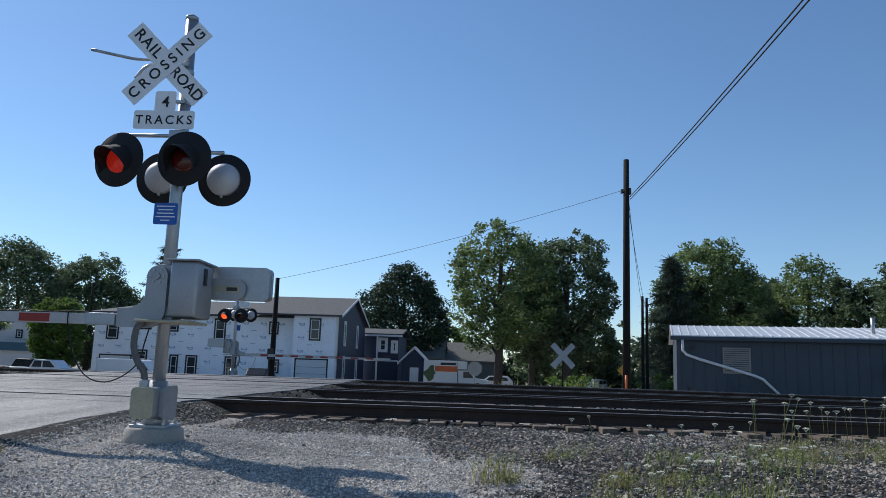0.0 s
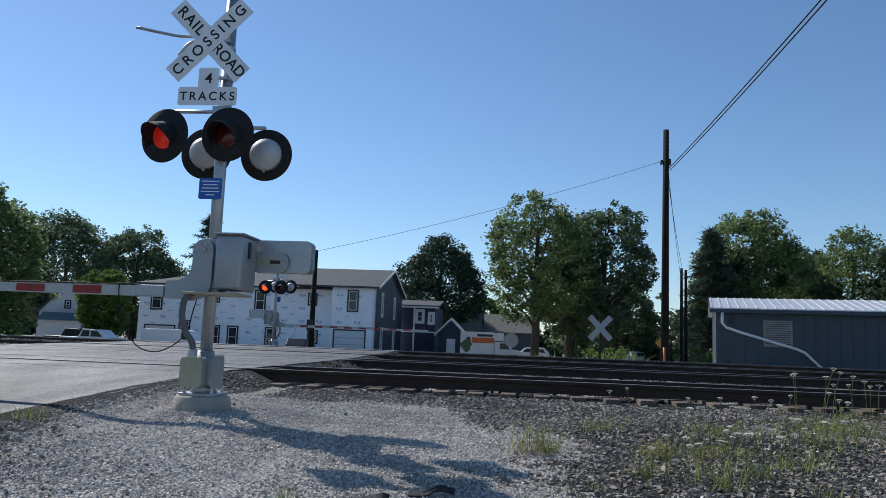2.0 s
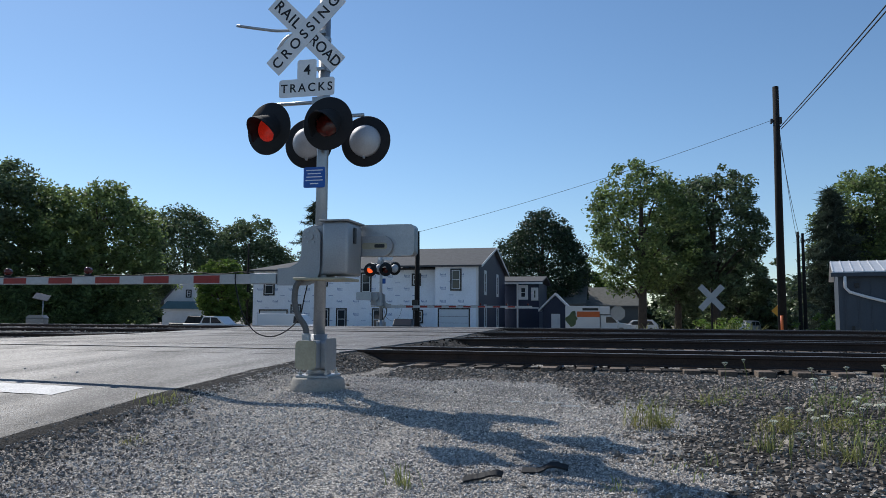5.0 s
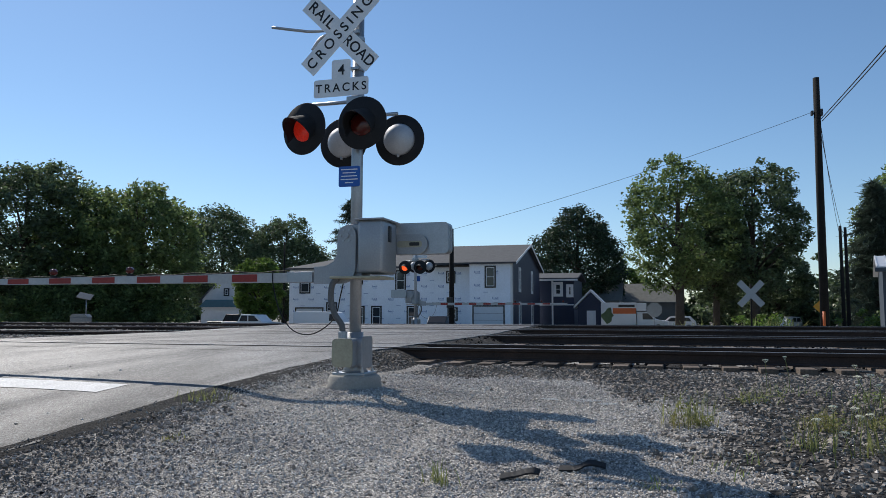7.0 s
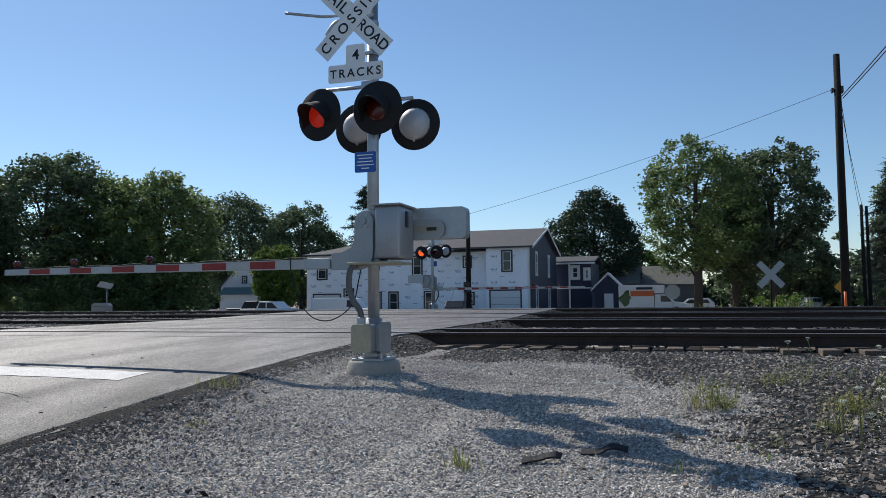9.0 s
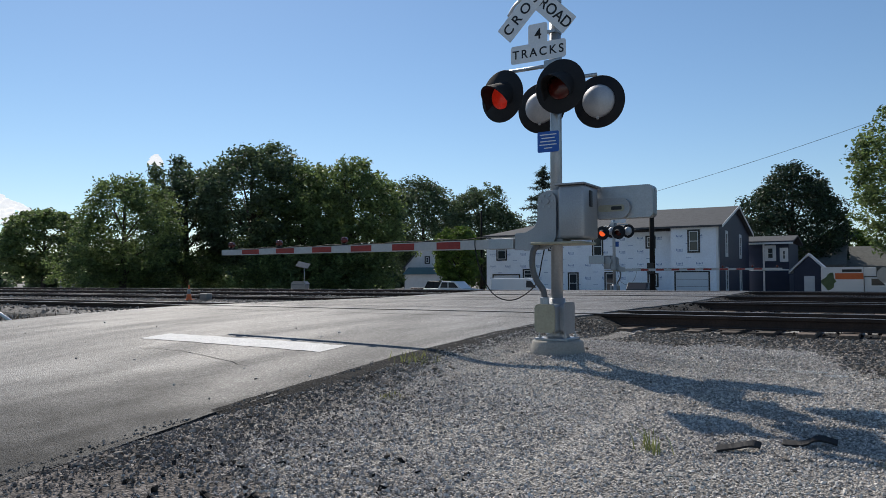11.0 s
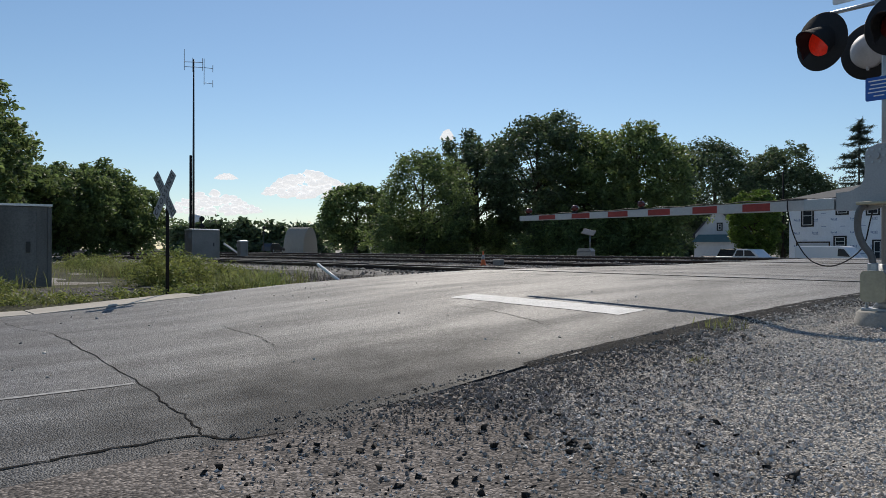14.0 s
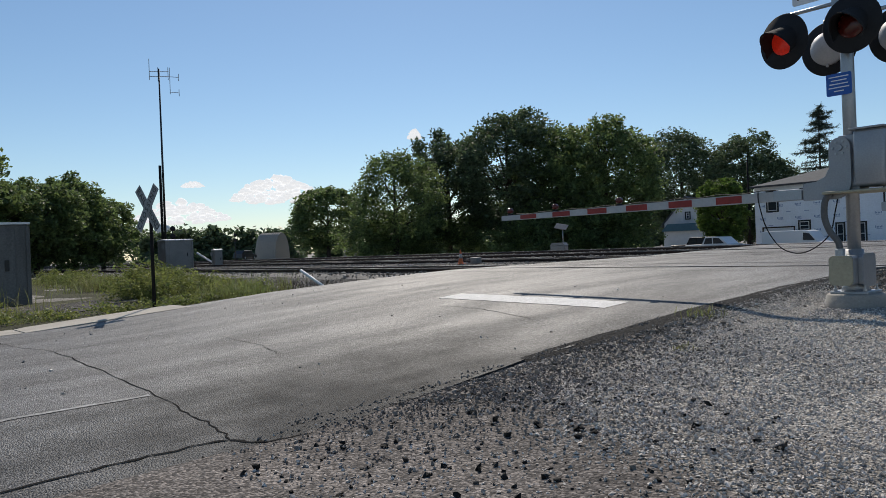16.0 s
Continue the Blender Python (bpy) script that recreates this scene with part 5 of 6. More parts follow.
tagged(raw("ballast_bed", bv, bf, BED, smooth=True), "dark stony ballast shoulder beside the track", "ballast", kind="structure")
tagged(sheet("ballast_bed", np.concatenate([-np.geomspace(15.2, 420, 40)[::-1]]), np.array([9.2, 10.6, 12.2, 13, 14, 15.3, 16, 17.5, 18.6, 20, 22, 24, 26, 28, 30]), lambda x, y: land_z(x, y) + 0.006, BEDLIGHT), "grey ballast bed under the tracks", "ballast", kind="structure")


# ---- weeds and flowers ----
def blades(spots, seed, name, label, material=GRASS, width=0.0035):
    rnd = np.random.RandomState(seed)
    out = []
    for x, y, r, h, n in spots:
        n = int(n * 0.55)
        for k in range(n):
            px, py = x + rnd.normal() * r, y + rnd.normal() * r
            z = float(land_z(px, py))
            a = rnd.uniform(0, 2 * math.pi)
            lean = rnd.uniform(0.1, 0.9) * h
            hh = h * rnd.uniform(0.3, 1.0)
            d = np.array([math.cos(a), math.sin(a), 0])
            s = np.array([-d[1], d[0], 0]) * width * rnd.uniform(0.7, 1.5)
            p0 = np.array([px, py, z - 0.01])
            p1 = p0 + d * lean * 0.35 + np.array([0, 0, hh * 0.6])
            p2 = p0 + d * lean + np.array([0, 0, hh])
            out += [p0 - s, p0 + s, p1 + s * 0.8, p1 - s * 0.8, p1 - s * 0.8, p1 + s * 0.8, p2 + s * 0.1, p2 - s * 0.1]
    return tagged(mesh_of(name, np.array(out), 4, material), label, "grass", kind="stuff")


blades([(-1.57, 5.19, 0.05, 0.16, 60), (-0.02, 7.38, 0.10, 0.34, 150), (0.64, 8.59, 0.10, 0.2, 70), (0.98, 7.33, 0.10, 0.24, 130), (1.51, 7.67, 0.12, 0.24, 120),
        (-3.78, 5.55, 0.07, 0.07, 60), (-4.45, 6.9, 0.12, 0.15, 130), (-0.28, 5.43, 0.07, 0.10, 50), (1.8, 8.71, 0.2, 0.2, 110), (2.68, 8.36, 0.25, 0.26, 240), (3.17, 9.3, 0.3, 0.24, 200),
        (3.84, 9.74, 0.4, 0.2, 160), (0.79, 6.65, 0.09, 0.2, 90), (1.28, 6.42, 0.11, 0.26, 150), (1.67, 6.76, 0.10, 0.2, 100), (2.17, 7.33, 0.12, 0.24, 130), (1.99, 6.2, 0.12, 0.18, 70), (1, 9.3, 0.2, 0.16, 70), (3.02, 10.45, 0.6, 0.15, 70), (4.52, 10.24, 0.6, 0.24, 160), (5.4, 10.6, 0.6, 0.24, 130), (0.24, 6.08, 0.2, 0.12, 60)],
       31, "weeds", "green weeds and grass tufts in the ballast")
thicket("weeds", [(-0.05, 7.35, 0.04, 7.44, 0.28, 8), (0.9, 7.1, 1.12, 7.44, 0.2, 9), (1.4, 7.44, 1.78, 7.1, 0.24, 11), (2.46, 8.24, 3.02, 8.59, 0.26, 14), (3.09, 9.15, 3.47, 9.45, 0.24, 12), (0.58, 8.47, 0.74, 8.71, 0.12, 5), (3.87, 9.6, 5.08, 10.35, 0.24, 16), (1.69, 8.59, 2.01, 8.9, 0.15, 8)], "leafy green weeds in the ballast", 35, GRASS, 0.013, 34, 0.11)
blades([(-16.6 - 1.1 * k + 0.4 * math.sin(k * 2.2), 7.4 + 0.9 * math.sin(k * 1.3) + 0.05 * k, 0.5, 0.55, 420) for k in range(12)]
       + [(-17.0 - 1.6 * k, 2.0 + 0.5 * math.sin(k), 0.6, 0.35, 120) for k in range(8)] + [(-24 - 1.3 * k, 7.5 + math.sin(k * 1.9), 0.8, 0.5, 150) for k in range(14)] + [(-19.5, 2.4, 0.7, 0.7, 260), (-15.5, 4.7, 0.25, 0.10, 260), (-15.5, 3.0, 0.25, 0.10, 300), (-15.6, 6.6, 0.3, 0.3, 300), (-13.9, 4.0, 0.07, 0.07, 90), (-17.0, 2.9, 0.4, 0.3, 300), (-16.0, 7.2, 0.4, 0.5, 400)],
       32, "weeds", "tall yellow-green weeds along the tracks", width=0.006)
thicket("weeds", [(-16.8, 7.4, -21, 7.9, 0.45, 60), (-22, 7.2, -27, 7.6, 0.5, 50), (-28, 7.4, -40, 8.4, 0.6, 90), (-16.2, 2.3, -21, 1.6, 0.5, 90), (-20.2, 7.0, -22.5, 7.6, 0.9, 60), (-17.8, 5.9, -20.5, 6.6, 0.8, 60), (-15.6, 2.0, -15.7, 7.5, 0.08, 40)], "bushy yellow-green weeds along the tracks", 36, WEEDLEAF, 0.035, 120, 0.35)
blades([(-15.5 - 0.35 * k, 9.3 + 0.4 * math.sin(k), 0.3, 0.3, 60) for k in range(12)], 33, "weeds", "dry brown weeds beside the ballast", TIE, 0.005)
blades([(8.0 + 0.9 * k, 36.2 + 0.3 * math.sin(k * 2), 0.5, 0.5, 70) for k in range(14)] + [(-3.0 + 2.5 * k, 46, 1.6, 0.4, 150) for k in range(10)] + [(4.0, 36, 1.0, 0.9, 160), (1.0, 36, 0.8, 0.7, 90)], 34, "weeds", "green weeds beyond the tracks", width=0.02)


def wildflower(x, y, h, seed, lean):
    rnd = random.Random(seed)
    t = thing("wildflower", (x, y, float(land_z(x, y))), "tall white umbel wildflower on a thin stem", "wildflower", group="white wildflowers in the ballast")
    top = Vector((lean, lean * 0.4, h))
    part("stem", tube(bmesh.new(), smooth_path([(0, 0, -0.02), (lean * 0.2, 0, h * 0.5), tuple(top)], 3), 0.0035, 5), GRASS, t, "thin green stem")
    bm = bmesh.new()
    r = rnd.uniform(0.022, 0.044)
    for k in range(64):
        a, q = rnd.uniform(0, 6.283), math.sqrt(rnd.random()) * r
        c = top + Vector((q * math.cos(a), q * math.sin(a), 0.012 + 0.010 * (1 - (q / r) ** 2) + rnd.uniform(-0.003, 0.003)))
        s = 0.005
        v = [bm.verts.new(c + Vector(o) * s) for o in ((1, 0, 0), (-0.5, 0.87, 0), (-0.5, -0.87, 0), (0, 0, 0.9))]
        for f in ((0, 1, 3), (1, 2, 3), (2, 0, 3), (2, 1, 0)):
            bm.faces.new([v[i] for i in f])
    for k in range(8):
        a = k * math.pi / 4
        tube(bm, [top - Vector((0, 0, 0.02)), top + Vector((math.cos(a) * r * 0.75, math.sin(a) * r * 0.75, 0.01))], 0.0012, 3)
    part("flower_head", bm, PETAL, t, "flat white flower head")
    return t


rf = random.Random(5)
tall = [wildflower(4.1 + 0.35 * k, 10.9 - 0.2 * k, 0.46 + 0.06 * k, 50 + k, 0.05 * k - 0.08) for k in range(5)]
protos = [wildflower(1.95 + 0.3 * k, 10.4 - 0.25 * k, 0.24 + 0.05 * k, 40 + k, 0.03 * k - 0.04) for k in range(5)]
for k in range(68):
    if k < 28:
        x, y = rf.uniform(3.4, 6.6), rf.uniform(9.8, 11.6)
    elif k < 62:
        x = rf.uniform(0.8, 3.2)
        y = 5.75 + 0.80 * x + rf.uniform(-0.5, 0.6)
    else:
        x, y = rf.uniform(0.2, 2.6), rf.uniform(8.3, 11.4)
    copy_thing((tall if k < 28 else protos)[k % 5], pose(x, y, float(land_z(x, y)) - rf.uniform(0, 0.1), 0, 0, rf.uniform(0, 360)))

# debris on the gravel
def scrap(pts, w, label):
    t = thing("rubber_scrap", (pts[0][0], pts[0][1], float(land_z(*pts[0][:2]))), label, "debris")
    z0 = float(land_z(*pts[0][:2]))
    bm = bmesh.new()
    path = smooth_path([(p[0] - pts[0][0], p[1] - pts[0][1], float(land_z(p[0], p[1])) - z0 + p[2]) for p in pts], 5)
    rows = []
    for i, p in enumerate(path):
        ww = w * (0.9 + 0.15 * math.sin(i * 1.3) + 0.1 * math.sin(i * 2.9))
        rows.append([bm.verts.new(p + Vector((0.1 * ww, s * ww, dz + (0.02 if s > 0 else 0)))) for s, dz in ((-1, 0), (1, 0), (1, 0.012), (-1, 0.012))])
    for a, b in zip(rows, rows[1:]):
        for k in range(4):
            bm.faces.new((a[k], a[(k + 1) % 4], b[(k + 1) % 4], b[k]))
    bm.faces.new(rows[0][::-1])
    bm.faces.new(rows[-1])
    part("strip", bm, BLACK, t, "torn black rubber strip")


scrap([(-1.23, 5.36, 0.0), (-1.14, 5.41, 0.012), (-1.04, 5.46, 0.03), (-1, 5.52, 0.01)], 0.036, "torn black rubber scrap lying on the gravel")
scrap([(-0.9, 5.72, 0.0), (-0.79, 5.72, 0.008), (-0.7, 5.77, 0.04), (-0.6, 5.84, 0.01)], 0.030, "torn curled black rubber scrap lying on the gravel")
for k, (x, y, s) in enumerate(((-1.0, 8.5, 0.11), (-1.35, 8.52, 0.06), (-0.76, 8.35, 0.07))):
    rr = np.random.RandomState(60 + k)
    n = 160
    a, q = rr.uniform(0, 6.283, n), np.sqrt(rr.random_sample(n)) * s
    px, py = x + q * np.cos(a) * 1.4, y + q * np.sin(a) * 0.7
    stones("white_chips", px, py, land_z(px, py) + 0.012, rr.uniform(0.003, 0.008, n), LINE, 70 + k, "patch of white crushed stone")

# ---- equipment left of the road ----
def cabinet(name, x, y, z, w, d, h, label, material=ALU, turn=0.0):
    t = thing(name, (x, y, z), label, "cabinet", turn=turn)
    part("body", boxed((-w / 2, -d / 2, 0), (w / 2, d / 2, h), 0.015), material, t, "sheet metal body")
    part("name_plate", boxed((w / 2 - 0.3, -d / 2 - 0.012, h * 0.72), (w / 2 - 0.7, -d / 2 - 0.002, h * 0.9)), GREYSHEET, t, "blank pale plate")
    part("roof", prism([(-w / 2 - 0.06, h + 0.004), (w / 2 + 0.06, h + 0.004), (w / 2 + 0.06, h + 0.06), (0, h + 0.10), (-w / 2 - 0.06, h + 0.06)], -d / 2 - 0.06, d / 2 + 0.06), SHEDROOF, t, "pale metal roof")
    part("door", boxed((w / 2, -d * 0.38, 0.15), (w / 2 + 0.025, d * 0.38, h - 0.12), 0.008), material, t, "cabinet door")
    for sx in (-1, 1):
        for sy in (-1, 1):
            part("corner_post", boxed((sx * w / 2 - 0.045, sy * d / 2 - 0.045, -0.12), (sx * w / 2 + 0.045, sy * d / 2 + 0.045, h - 0.03), 0.006), material, t)
    part("handle", boxed((w / 2 + 0.026, d * 0.28, h * 0.45), (w / 2 + 0.05, d * 0.32, h * 0.58), 0.005), FRAMEDARK, t)
    part("plinth", boxed((-w / 2 - 0.05, -d / 2 - 0.05, -0.3), (w / 2 + 0.05, d / 2 + 0.05, -0.003)), CONCRETE, t)
    return t


cabinet("equipment_cabinet", -22.55, 2.96, 0.44, 2.0, 2.4, 2.1, "grey metal railway equipment cabinet beside the road", CABINETDARK, -4)
cabinet("equipment_cabinet", -48.0, 17.65, 0.80, 1.3, 1.68, 1.85, "distant pale metal signal cabinet by the tracks", CABINET)
cabinet("equipment_cabinet", -46.4, 19.7, 0.78, 0.42, 0.42, 1.15, "small pale post cabinet by the tracks", CABINET)
cabinet("equipment_cabinet", -96.0, 62.0, -0.2, 1.8, 1.8, 2.2, "small distant pale cabinet by the tracks", CABINET)

mast = thing("antenna_mast", (-54.0, 19.2, 0.75), "tall thin radio mast with dipole antennas", "antenna")
part("pole", tube(bmesh.new(), [(0, 0, 0), (0, 0, 7.0), (0, 0, 14.3)], [0.09, 0.075, 0.05], 10), FRAMEDARK, mast, "slim steel pole", True)
part("stub_pole", tube(bmesh.new(), [(0.0, -0.2, 0), (0.0, -0.2, 7.4)], 0.095, 10), WOODPOLE, mast, "short thick pole", True)
for z in (13.75, 14.1):
    part("boom", tube(bmesh.new(), [(-0.33, -0.56, z), (0.27, 0.6, z)], 0.025, 6), GALV, mast)
for bx, by, z0, z1 in ((-0.33, -0.56, 13.5, 15.0), (-0.05, -0.05, 13.4, 14.4), (0.24, 0.56, 13.5, 14.4), (0.34, 1.27, 13.5, 14.0), (0.34, 1.27, 12.4, 12.9), (0.27, 0.66, 12.5, 14.4)):
    part("dipole", tube(bmesh.new(), [(bx, by, z0), (bx, by, z1)], 0.025, 6), GALV, mast)
for z in (13.75, 12.65):
    part("boom", tube(bmesh.new(), [(0.27, 0.63, z), (0.34, 1.27, z)], 0.022, 6), GALV, mast)

blank = thing("crossbuck_sign", (-15.1, 5.0, 0.55), "crossbuck sign greyed as in shade on a thin dark post, seen obliquely", "crossbuck sign", turn=14)
part("post", tube(bmesh.new(), [(0, 0, -0.2), (0, 0, 2.2)], 0.035, 10), WOODPOLE, blank, "thin dark post", True)
for b in crossbuck(blank, 0, -0.06, 1.98, GREYSHEET, True, 1.04, 0.21, 52, GREYINK):
    b["label"] = "white crossbuck blade greyed as in shade"
sg = thing("crossbuck_sign", (2.95, 31.35, 0.63), "grey-backed blank crossbuck sign on a thin post", "crossbuck sign")
part("post", tube(bmesh.new(), [(0, 0, -0.2), (0, 0, 2.1)], 0.035, 10), WOODPOLE, sg, "thin dark post", True)
for b in crossbuck(sg, 0, -0.045, 1.72, ALU, False, 1.22, 0.23, 47):
    b["label"] = "bare metal crossbuck blade"
st = thing("broken_post", (-15.18, 9.2, 0.52), "leaning broken white marker post", "marker post")
part("post", tube(bmesh.new(), [(0, 0, 0), (-0.85, -0.45, 0.62)], 0.035, 8), SIGNWHITE, st, smooth=True)

cone = thing("traffic_cone", (-21.2, 18.3, float(land_z(-21.2, 18.3))), "orange traffic cone with a pale band between the tracks", "traffic cone")
part("base", boxed((-0.19, -0.19, 0.0), (0.19, 0.19, 0.035), 0.008), ORANGE, cone)
part("body", lathe([(0.15, 0.033), (0.135, 0.06), (0.045, 0.62), (0.028, 0.73), (0.018, 0.735)], 24), ORANGE, cone, "orange tapered cone body", True)
part("band", lathe([(0.0995, 0.30), (0.0615, 0.54)], 24), GREYSHEET, cone, "pale reflective band", True)
cone.scale = (0.72, 0.72, 0.72)
block = thing("concrete_block", (-20.7, 18.6, float(land_z(-20.7, 18.6))), "small pale block lying between the tracks", "block")
part("body", boxed((-0.18, -0.12, 0.0), (0.18, 0.12, 0.22), 0.015), CABINET, block)
hb = thing("solar_cabinet", (-33.4, 37.6, 0.75), "low pale cabinet with a small solar panel on a post", "cabinet", turn=20)
part("body", boxed((-0.5, -0.35, 0), (0.5, 0.35, 0.62), 0.04), CABINET, hb)
part("hood", prism([(-0.52, 0.625), (0.52, 0.625), (0.35, 0.8), (-0.35, 0.8)], -0.37, 0.37), CABINET, hb)
part("post", tube(bmesh.new(), [(0.2, 0.2, 0.6), (0.2, 0.2, 1.75)], 0.03, 8), GALV, hb, smooth=True)
part("solar_panel", boxed((-0.42, -0.25, -0.02), (0.42, 0.25, 0.02), 0.005, pose(0.15, 0.1, 1.85, 40, 12, 0)), CABINET, hb, "tilted solar panel")
hut = thing("arched_hut", (-136.5, 67.6, -0.2), "pale arched metal storage hut far down the tracks", "hut", turn=-62)
arch = [(2.5 * math.cos(math.pi * k / 16), 5.9 * math.sin(math.pi * k / 16) ** 0.8) for k in range(17)]
part("shell", prism(arch, 0, 4.6), CONCRETE, hut, "pale corrugated arch shell")
for k in range(8):
    part("rib", prism([(x * 1.012, z * 1.012) for x, z in arch], 0.55 * k + 0.2, 0.55 * k + 0.32), CONCRETE, hut)


tower = thing("water_tower", (-331.0, 117.6, -0.2), "distant pale water tower on legs", "water tower")
part("tank", lathe([(0.05, 11.0), (2.0, 11.6), (2.9, 12.6), (2.9, 15.4), (2.2, 16.5), (0.05, 17.1)], 24), COTTAGE, tower, "pale steel tank", True)
part("riser", tube(bmesh.new(), [(0, 0, 0), (0, 0, 11.2)], 0.5, 10), GALV, tower, "central riser pipe", True)
for k in range(4):
    a = math.pi / 4 + k * math.pi / 2
    part("leg", tube(bmesh.new(), [(3.2 * math.cos(a), 3.2 * math.sin(a), 0), (2.4 * math.cos(a), 2.4 * math.sin(a), 12.6)], 0.2, 8), GALV, tower, smooth=True)


def block_signal(x, y, z, h):
    t = thing("rail_signal", (x, y, z), "dark railway block signal on a slim post", "rail signal")
    part("post", tube(bmesh.new(), [(0, 0, 0), (0, 0, h)], 0.06, 8), FRAMEDARK, t, smooth=True)
    for k in range(2):
        part("signal_head", lathe([(0.02, -0.05), (0.26, -0.04), (0.27, 0.0), (0.2, 0.12), (0.02, 0.2)], 16, "y"), BLACK, t, "round black signal head", True).matrix_basis = pose(0.1, 0, h - 0.3 - 0.75 * k, 0, 0, 70)
    part("base", boxed((-0.2, -0.2, -0.2), (0.2, 0.2, 0.3), 0.02), CABINET, t)
    return t


block_signal(-75.5, 27.6, 0.5, 4.3)
block_signal(-109.6, 49.7, 0.3, 4.7)
leaning = thing("broken_post", (-56.3, 22.9, 0.85), "leaning white marker post beside the far cabinet", "marker post")
part("post", tube(bmesh.new(), [(0.4, 0.9, 0), (-0.2, -0.5, 1.05)], 0.07, 8), SIGNWHITE, leaning, smooth=True)


# ---- poles and wires ----
def pole(x, y, z, top, r, label, lean=(0, 0)):
    t = thing("utility_pole", (x, y, z), label, "utility pole")
    part("pole", tube(bmesh.new(), [(0, 0, -0.3), (lean[0] / 2, lean[1] / 2, (top - z) / 2), (lean[0], lean[1], top - z)], [r * 1.15, r, r * 0.8], 14), WOODPOLE, t, "weathered dark timber pole", True)
    return t


p1 = pole(6.5, 37.0, 0.7, 12.15, 0.165, "tall dark timber utility pole beyond the tracks", (0.05, 0))
part("marker", tube(bmesh.new(), [(-0.05, -0.17, 0.1), (-0.05, -0.17, 1.0)], 0.06, 10), ORANGE, p1, "orange marker sleeve", True)
part("insulator", boxed((-0.22, -0.12, 9.75), (-0.12, 0.12, 9.95), 0.02), FRAMEDARK, p1)
part("insulator", boxed((0.14, -0.15, 9.7), (0.26, 0.12, 10.0), 0.02), FRAMEDARK, p1)
p2 = pole(-11.0, 39.05, 0.7, 6.1, 0.13, "short dark service pole beyond the crossing")
part("meter_box", boxed((-0.2, -0.3, 1.2), (0.1, -0.13, 1.75), 0.02), FRAMEDARK, p2, "dark box on the pole")
pole(12.9, 64.6, -0.3, 8.4, 0.13, "thin utility pole behind the shed corner")
pole(13.5, 65.8, -0.3, 8.4, 0.13, "thin utility pole behind the shed corner")
pole(-38.0, 71.0, -0.3, 9.0, 0.09, "thin utility pole beside the light-green tree")
pole(-128.0, 76.0, -0.3, 14.0, 0.2, "distant thin utility pole")
pole(-112.0, 86.0, -0.3, 10.0, 0.2, "distant thin utility pole")


def wire(a, b, sag, r, label):
    a, b = Vector(a), Vector(b)
    pts = [a.lerp(b, k / 24) - Vector((0, 0, sag * 4 * (k / 24) * (1 - k / 24))) for k in range(25)]
    w = thing("overhead_wire", (0, 0, 0), label, "overhead wire")
    part("cable", tube(bmesh.new(), pts, r, 6), BLACK, w, smooth=True)


wire((6.68, 36.9, 10.25), (6.75, -10, 10.6), 0.45, 0.022, "thick black overhead cable to the utility pole")
wire((6.72, 36.9, 10.15), (6.82, -10, 10.5), 0.45, 0.022, "thick black overhead cable to the utility pole")
wire((6.35, 37.0, 10.6), (-11.0, 39.05, 6.05), 0.25, 0.009, "thin grey overhead service wire")
wire((6.65, 37.1, 10.4), (12.9, 64.6, 7.4), 0.5, 0.014, "thin dark overhead wire")
wire((6.68, 37.1, 9.6), (13.5, 65.8, 7.2), 0.5, 0.014, "thin dark overhead wire")
wire((-128, 76, 8.5), (-112, 86, 8.5), 0.3, 0.03, "distant thin overhead wire")

ys = thing("warning_sign", (10.75, 61.5, -0.3), "yellow diamond warning sign on a post", "road sign")
part("post", tube(bmesh.new(), [(0, 0.05, 0), (0, 0.05, 2.6)], 0.04, 8), GALV, ys, smooth=True)
part("plate", prism([(0, 1.95), (0.5, 2.45), (0, 2.95), (-0.5, 2.45)], -0.01, 0.01), YELLOW, ys, "yellow diamond plate")
ss = thing("stop_sign_back", (-1.2, 80.0, -0.3), "grey back of an octagonal road sign", "road sign")
part("post", tube(bmesh.new(), [(0, 0.05, 0), (0, 0.05, 2.4)], 0.04, 8), GALV, ss, smooth=True)
part("plate", prism([(0.78 * math.cos(math.pi / 8 + k * math.pi / 4), 2.35 + 0.78 * math.sin(math.pi / 8 + k * math.pi / 4)) for k in range(8)], -0.01, 0.01), ALU, ss, "bare metal octagon")


# ---- vehicles ----
def vehicle(name, place, side, width, wheels, body, label, category, glass=(), turn=0.0, r=0.36):
    t = thing(name, place, label, category, turn=turn)
    b = prism(side, -width / 2, width / 2)
    bmesh.ops.bevel(b, geom=[e for e in b.edges if abs(e.verts[0].co.y - e.verts[1].co.y) < 1e-4], offset=0.07, segments=2, affect="EDGES", profile=0.5)
    part("body", b, body, t, "", False)
    for outline in glass:
        part("side_window", prism(outline, -width / 2 - 0.006, width / 2 + 0.006), GLASS, t, "dark side window")
    for x in wheels:
        for s in (-1, 1):
            w = part("wheel", lathe([(r * 0.6, -0.11), (r * 0.95, -0.11), (r, -0.07), (r, 0.07), (r * 0.95, 0.11), (r * 0.6, 0.11)], 20, "y"), TYRE, t, "black tyre", True)
            w.location = (x, s * (width / 2 - 0.06), r)
            part("rim", lathe([(r * 0.55, -0.125), (r * 0.3, -0.115)] if s < 0 else [(r * 0.3, 0.115), (r * 0.55, 0.125)], 16, "y"), GALV, w, "", True)
    return t


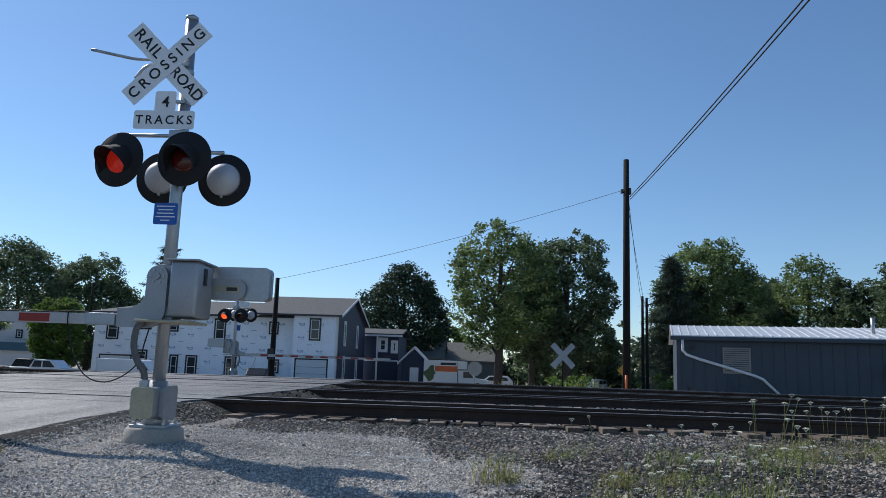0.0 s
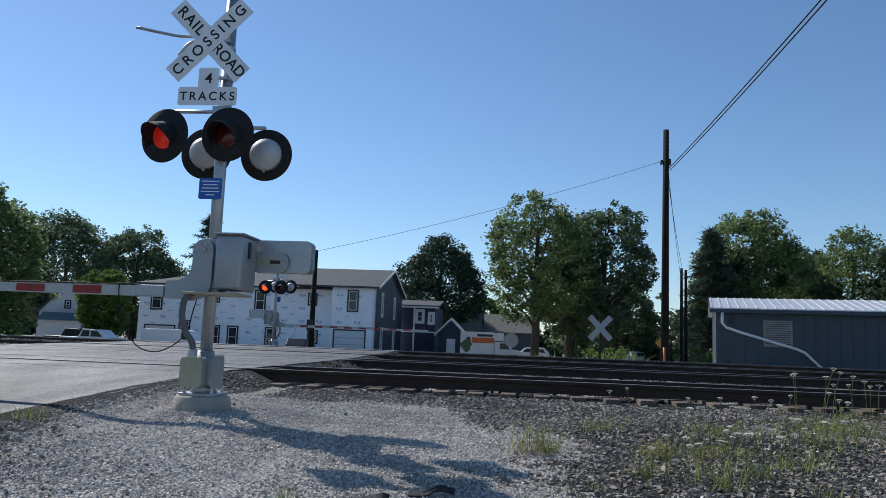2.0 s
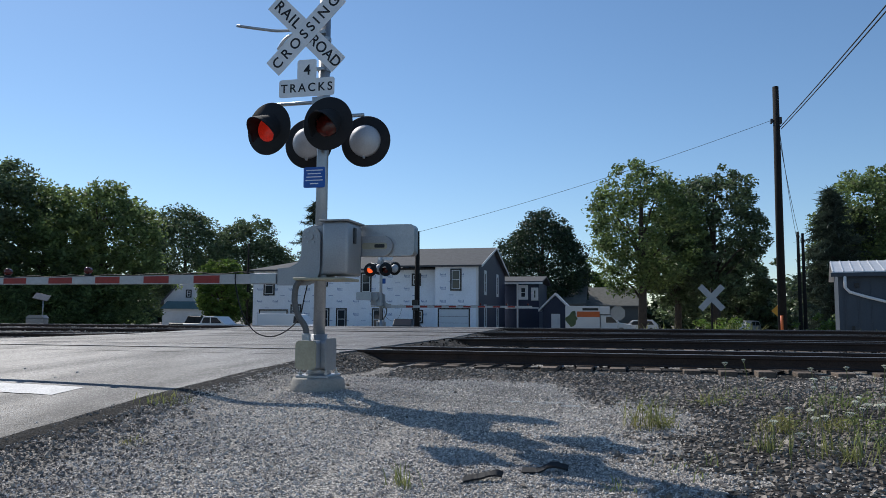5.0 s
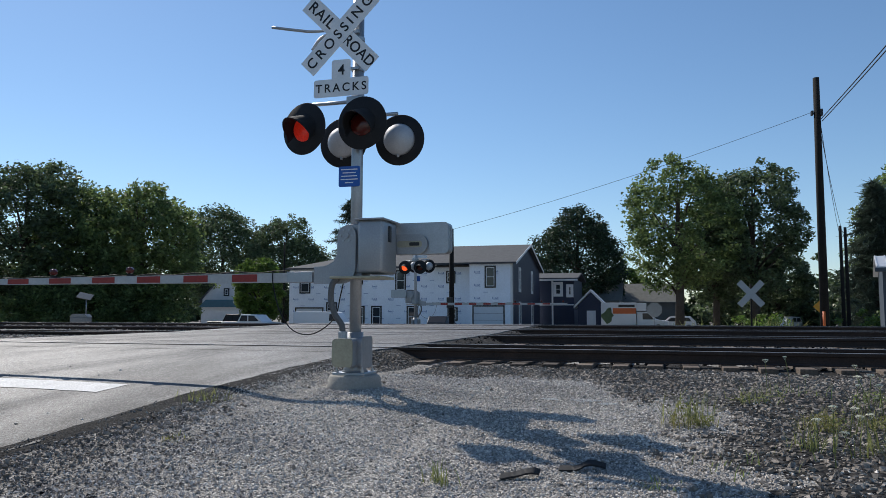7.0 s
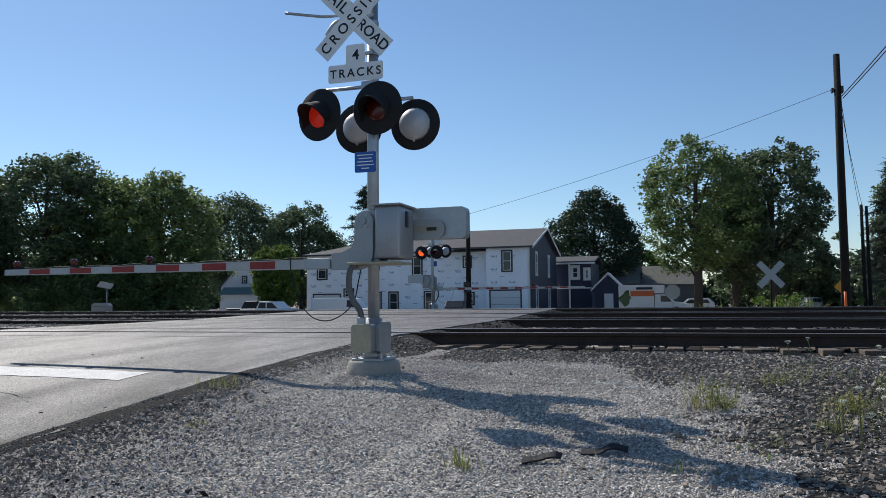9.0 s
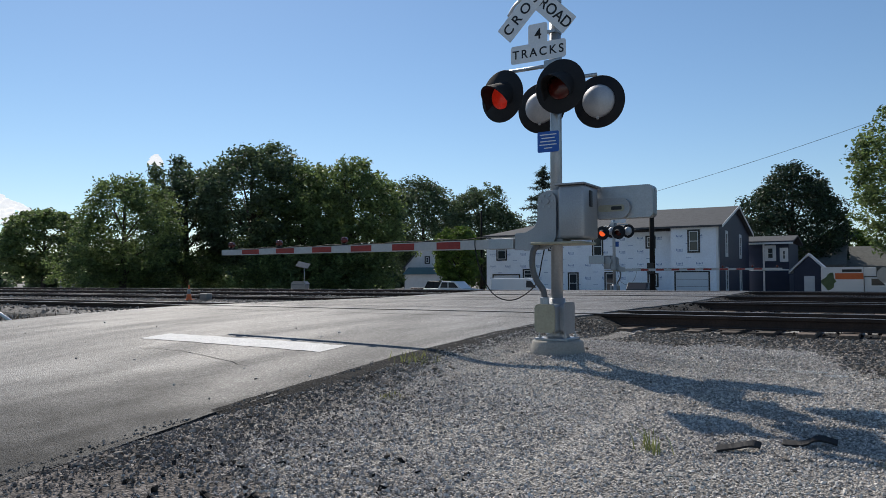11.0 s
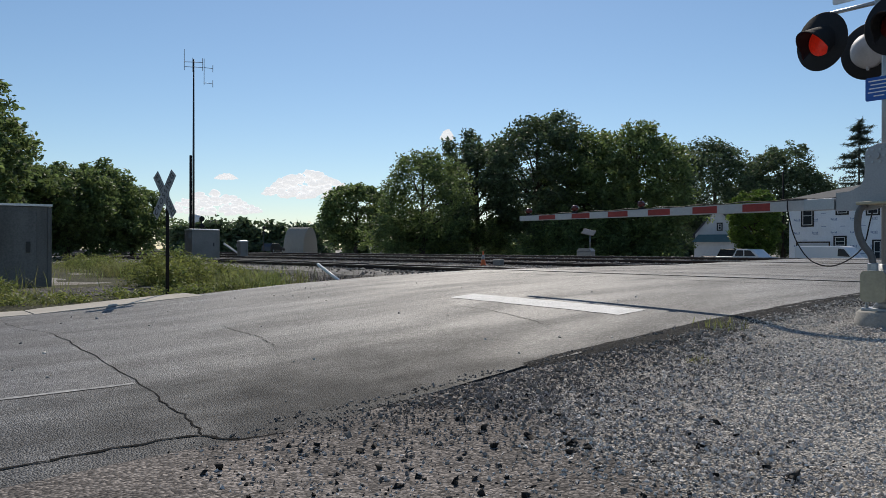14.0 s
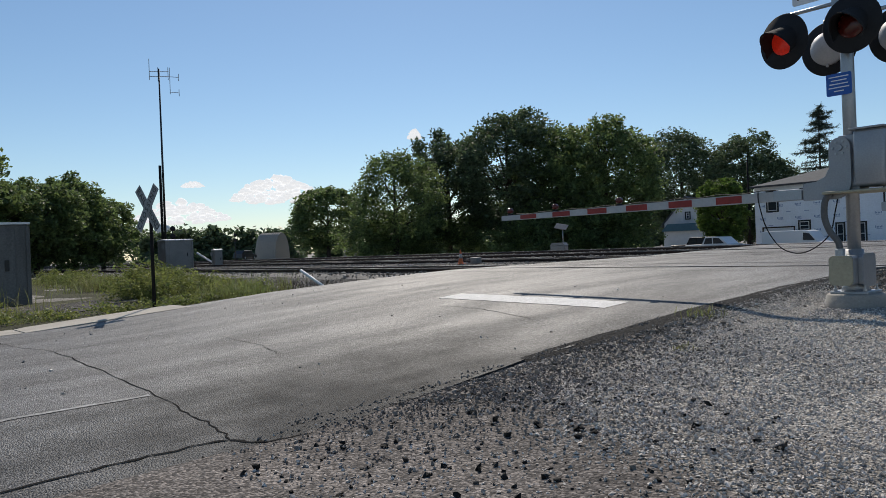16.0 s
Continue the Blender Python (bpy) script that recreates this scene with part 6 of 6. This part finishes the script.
VAN = [(-2.7, 0.35), (2.6, 0.35), (2.7, 0.6), (2.65, 0.95), (1.9, 1.15), (1.25, 1.95), (0.9, 2.05), (-2.65, 2.05), (-2.7, 1.9)]
vehicle("van", (-29.0, 62.0, -0.27), VAN, 1.95, (-1.7, 1.75), CARWHITE, "white cargo van parked before the wrapped house", "van", [[(0.75, 1.25), (1.72, 1.2), (1.25, 1.8), (0.8, 1.85)]])
PICK = [(-2.8, 0.45), (2.7, 0.45), (2.75, 1.0), (1.3, 1.15), (0.6, 1.78), (-0.8, 1.82), (-1.2, 1.15), (-2.8, 1.15)]
GL = [[(-0.95, 1.2), (-0.75, 1.7), (-0.15, 1.7), (-0.15, 1.2)], [(-0.05, 1.2), (-0.05, 1.7), (0.5, 1.68), (1.0, 1.2)]]
vehicle("pickup_truck", (-35.5, 61.0, -0.27), PICK, 1.95, (-1.8, 1.75), CARWHITE, "white crew-cab pickup truck parked beyond the crossing", "pickup truck", GL)
vehicle("pickup_truck", (-38.6, 63.5, -0.27), PICK, 1.95, (-1.8, 1.75), CARDARK, "dark pickup truck parked beyond the crossing", "pickup truck", GL)
SUV = [(-2.3, 0.35), (2.25, 0.35), (2.3, 0.85), (1.35, 1.05), (0.65, 1.62), (-1.6, 1.68), (-2.2, 1.1)]
GS = [[(-1.7, 1.1), (-1.45, 1.5), (-0.45, 1.52), (-0.45, 1.08)], [(-0.35, 1.08), (-0.35, 1.52), (0.55, 1.5), (1.05, 1.08)]]
vehicle("car", (1.0, 93.0, -0.3), SUV, 1.85, (-1.4, 1.4), CARWHITE, "white suv parked under the trees", "car", GS, 180)
vehicle("car", (13.5, 95.0, -0.3), SUV, 1.85, (-1.4, 1.4), CARWHITE, "pale car parked far behind the trees", "car", GS, 60)
vehicle("car", (-160.0, 78.0, -0.3), SUV, 1.85, (-1.4, 1.4), CARDARK, "dark car far down the tracks", "car", GS, 30)
vehicle("car", (-21.0, 71.5, -0.3), SUV, 1.85, (-1.4, 1.4), CARDARK, "dark car parked before the wrapped house", "car", GS, 90)
vehicle("car", (-127.1, 59.5, 0.75), SUV, 1.85, (-1.4, 1.4), CARDARK, "dark car parked far down the tracks", "car", GS, 120)
CAB = [(2.0, 0.45), (5.2, 0.45), (5.3, 1.15), (4.0, 1.35), (3.4, 2.15), (2.0, 2.15)]
bt = vehicle("box_truck", (-5.1, 85.5, -0.3), CAB, 2.1, (-0.7, 4.2), CARWHITE, "white and orange rental box truck parked by the house", "truck", [[(2.6, 1.35), (3.75, 1.35), (3.3, 2.0), (2.6, 2.0)]], r=0.42)
part("cargo_box", boxed((-1.75, -1.2, 0.75), (1.95, 1.2, 3.15), 0.03), CARWHITE, bt, "white cargo box")
part("cab_over_box", boxed((1.955, -1.15, 2.25), (3.0, 1.15, 3.1), 0.05), CARWHITE, bt, "white box over the cab")
part("side_panel", boxed((-0.5, -1.209, 1.95), (1.94, -1.203, 2.55)), ORANGE, bt, "orange side panel")
part("lettering_bar", boxed((0.1, -1.214, 2.66), (1.8, -1.203, 2.92)), FRAMEDARK, bt, "dark lettering bar")
part("side_graphic", prism([(-1.0 + (0.6 + 0.2 * math.sin(5 * k)) * math.cos(k * 0.37), 1.75 + (0.8 + 0.2 * math.sin(7 * k)) * math.sin(k * 0.37)) for k in range(17)], -1.209, -1.203), LEAFDARK, bt, "dark green side graphic")

# ---- clouds ----
def cloud(x, y, z, hw, hh, seed, label):
    rnd = random.Random(seed)
    bm = bmesh.new()
    side = Vector((y, -x, 0)).normalized()
    for k in range(260):
        u = rnd.uniform(-1, 1)
        lift = (1 - u * u) * rnd.uniform(-0.2, 1.0)
        c = Vector((x, y, z)) + side * u * hw + Vector((0, 0, (lift - 0.35) * hh))
        r = hh * rnd.uniform(0.07, 0.30) * (1.1 - 0.6 * abs(u))
        got = bmesh.ops.create_icosphere(bm, subdivisions=2, radius=r)
        for v in got["verts"]:
            n = noise.noise(v.co / r * 1.6 + c) * 0.5 + noise.noise(v.co / r * 4 + c) * 0.25
            v.co = v.co * (1 + 0.9 * n)
            v.co.z *= 0.75 if v.co.z > 0 else 0.35
            v.co += c
    ob = part("cloud", bm, CLOUD, None, "", True)
    return tagged(ob, label, "cloud", kind="structure")


cloud(-1329, 695, 122, 88, 42, 1, "white cumulus cloud low over the horizon")
cloud(-1402, 533, 84, 88, 34, 2, "white cumulus cloud low over the horizon")
cloud(-1390, 552, 138, 22, 10, 3, "small white cloud wisp in the sky")
cloud(-1182, 923, 226, 13, 16, 4, "small white cloud puff in the sky")
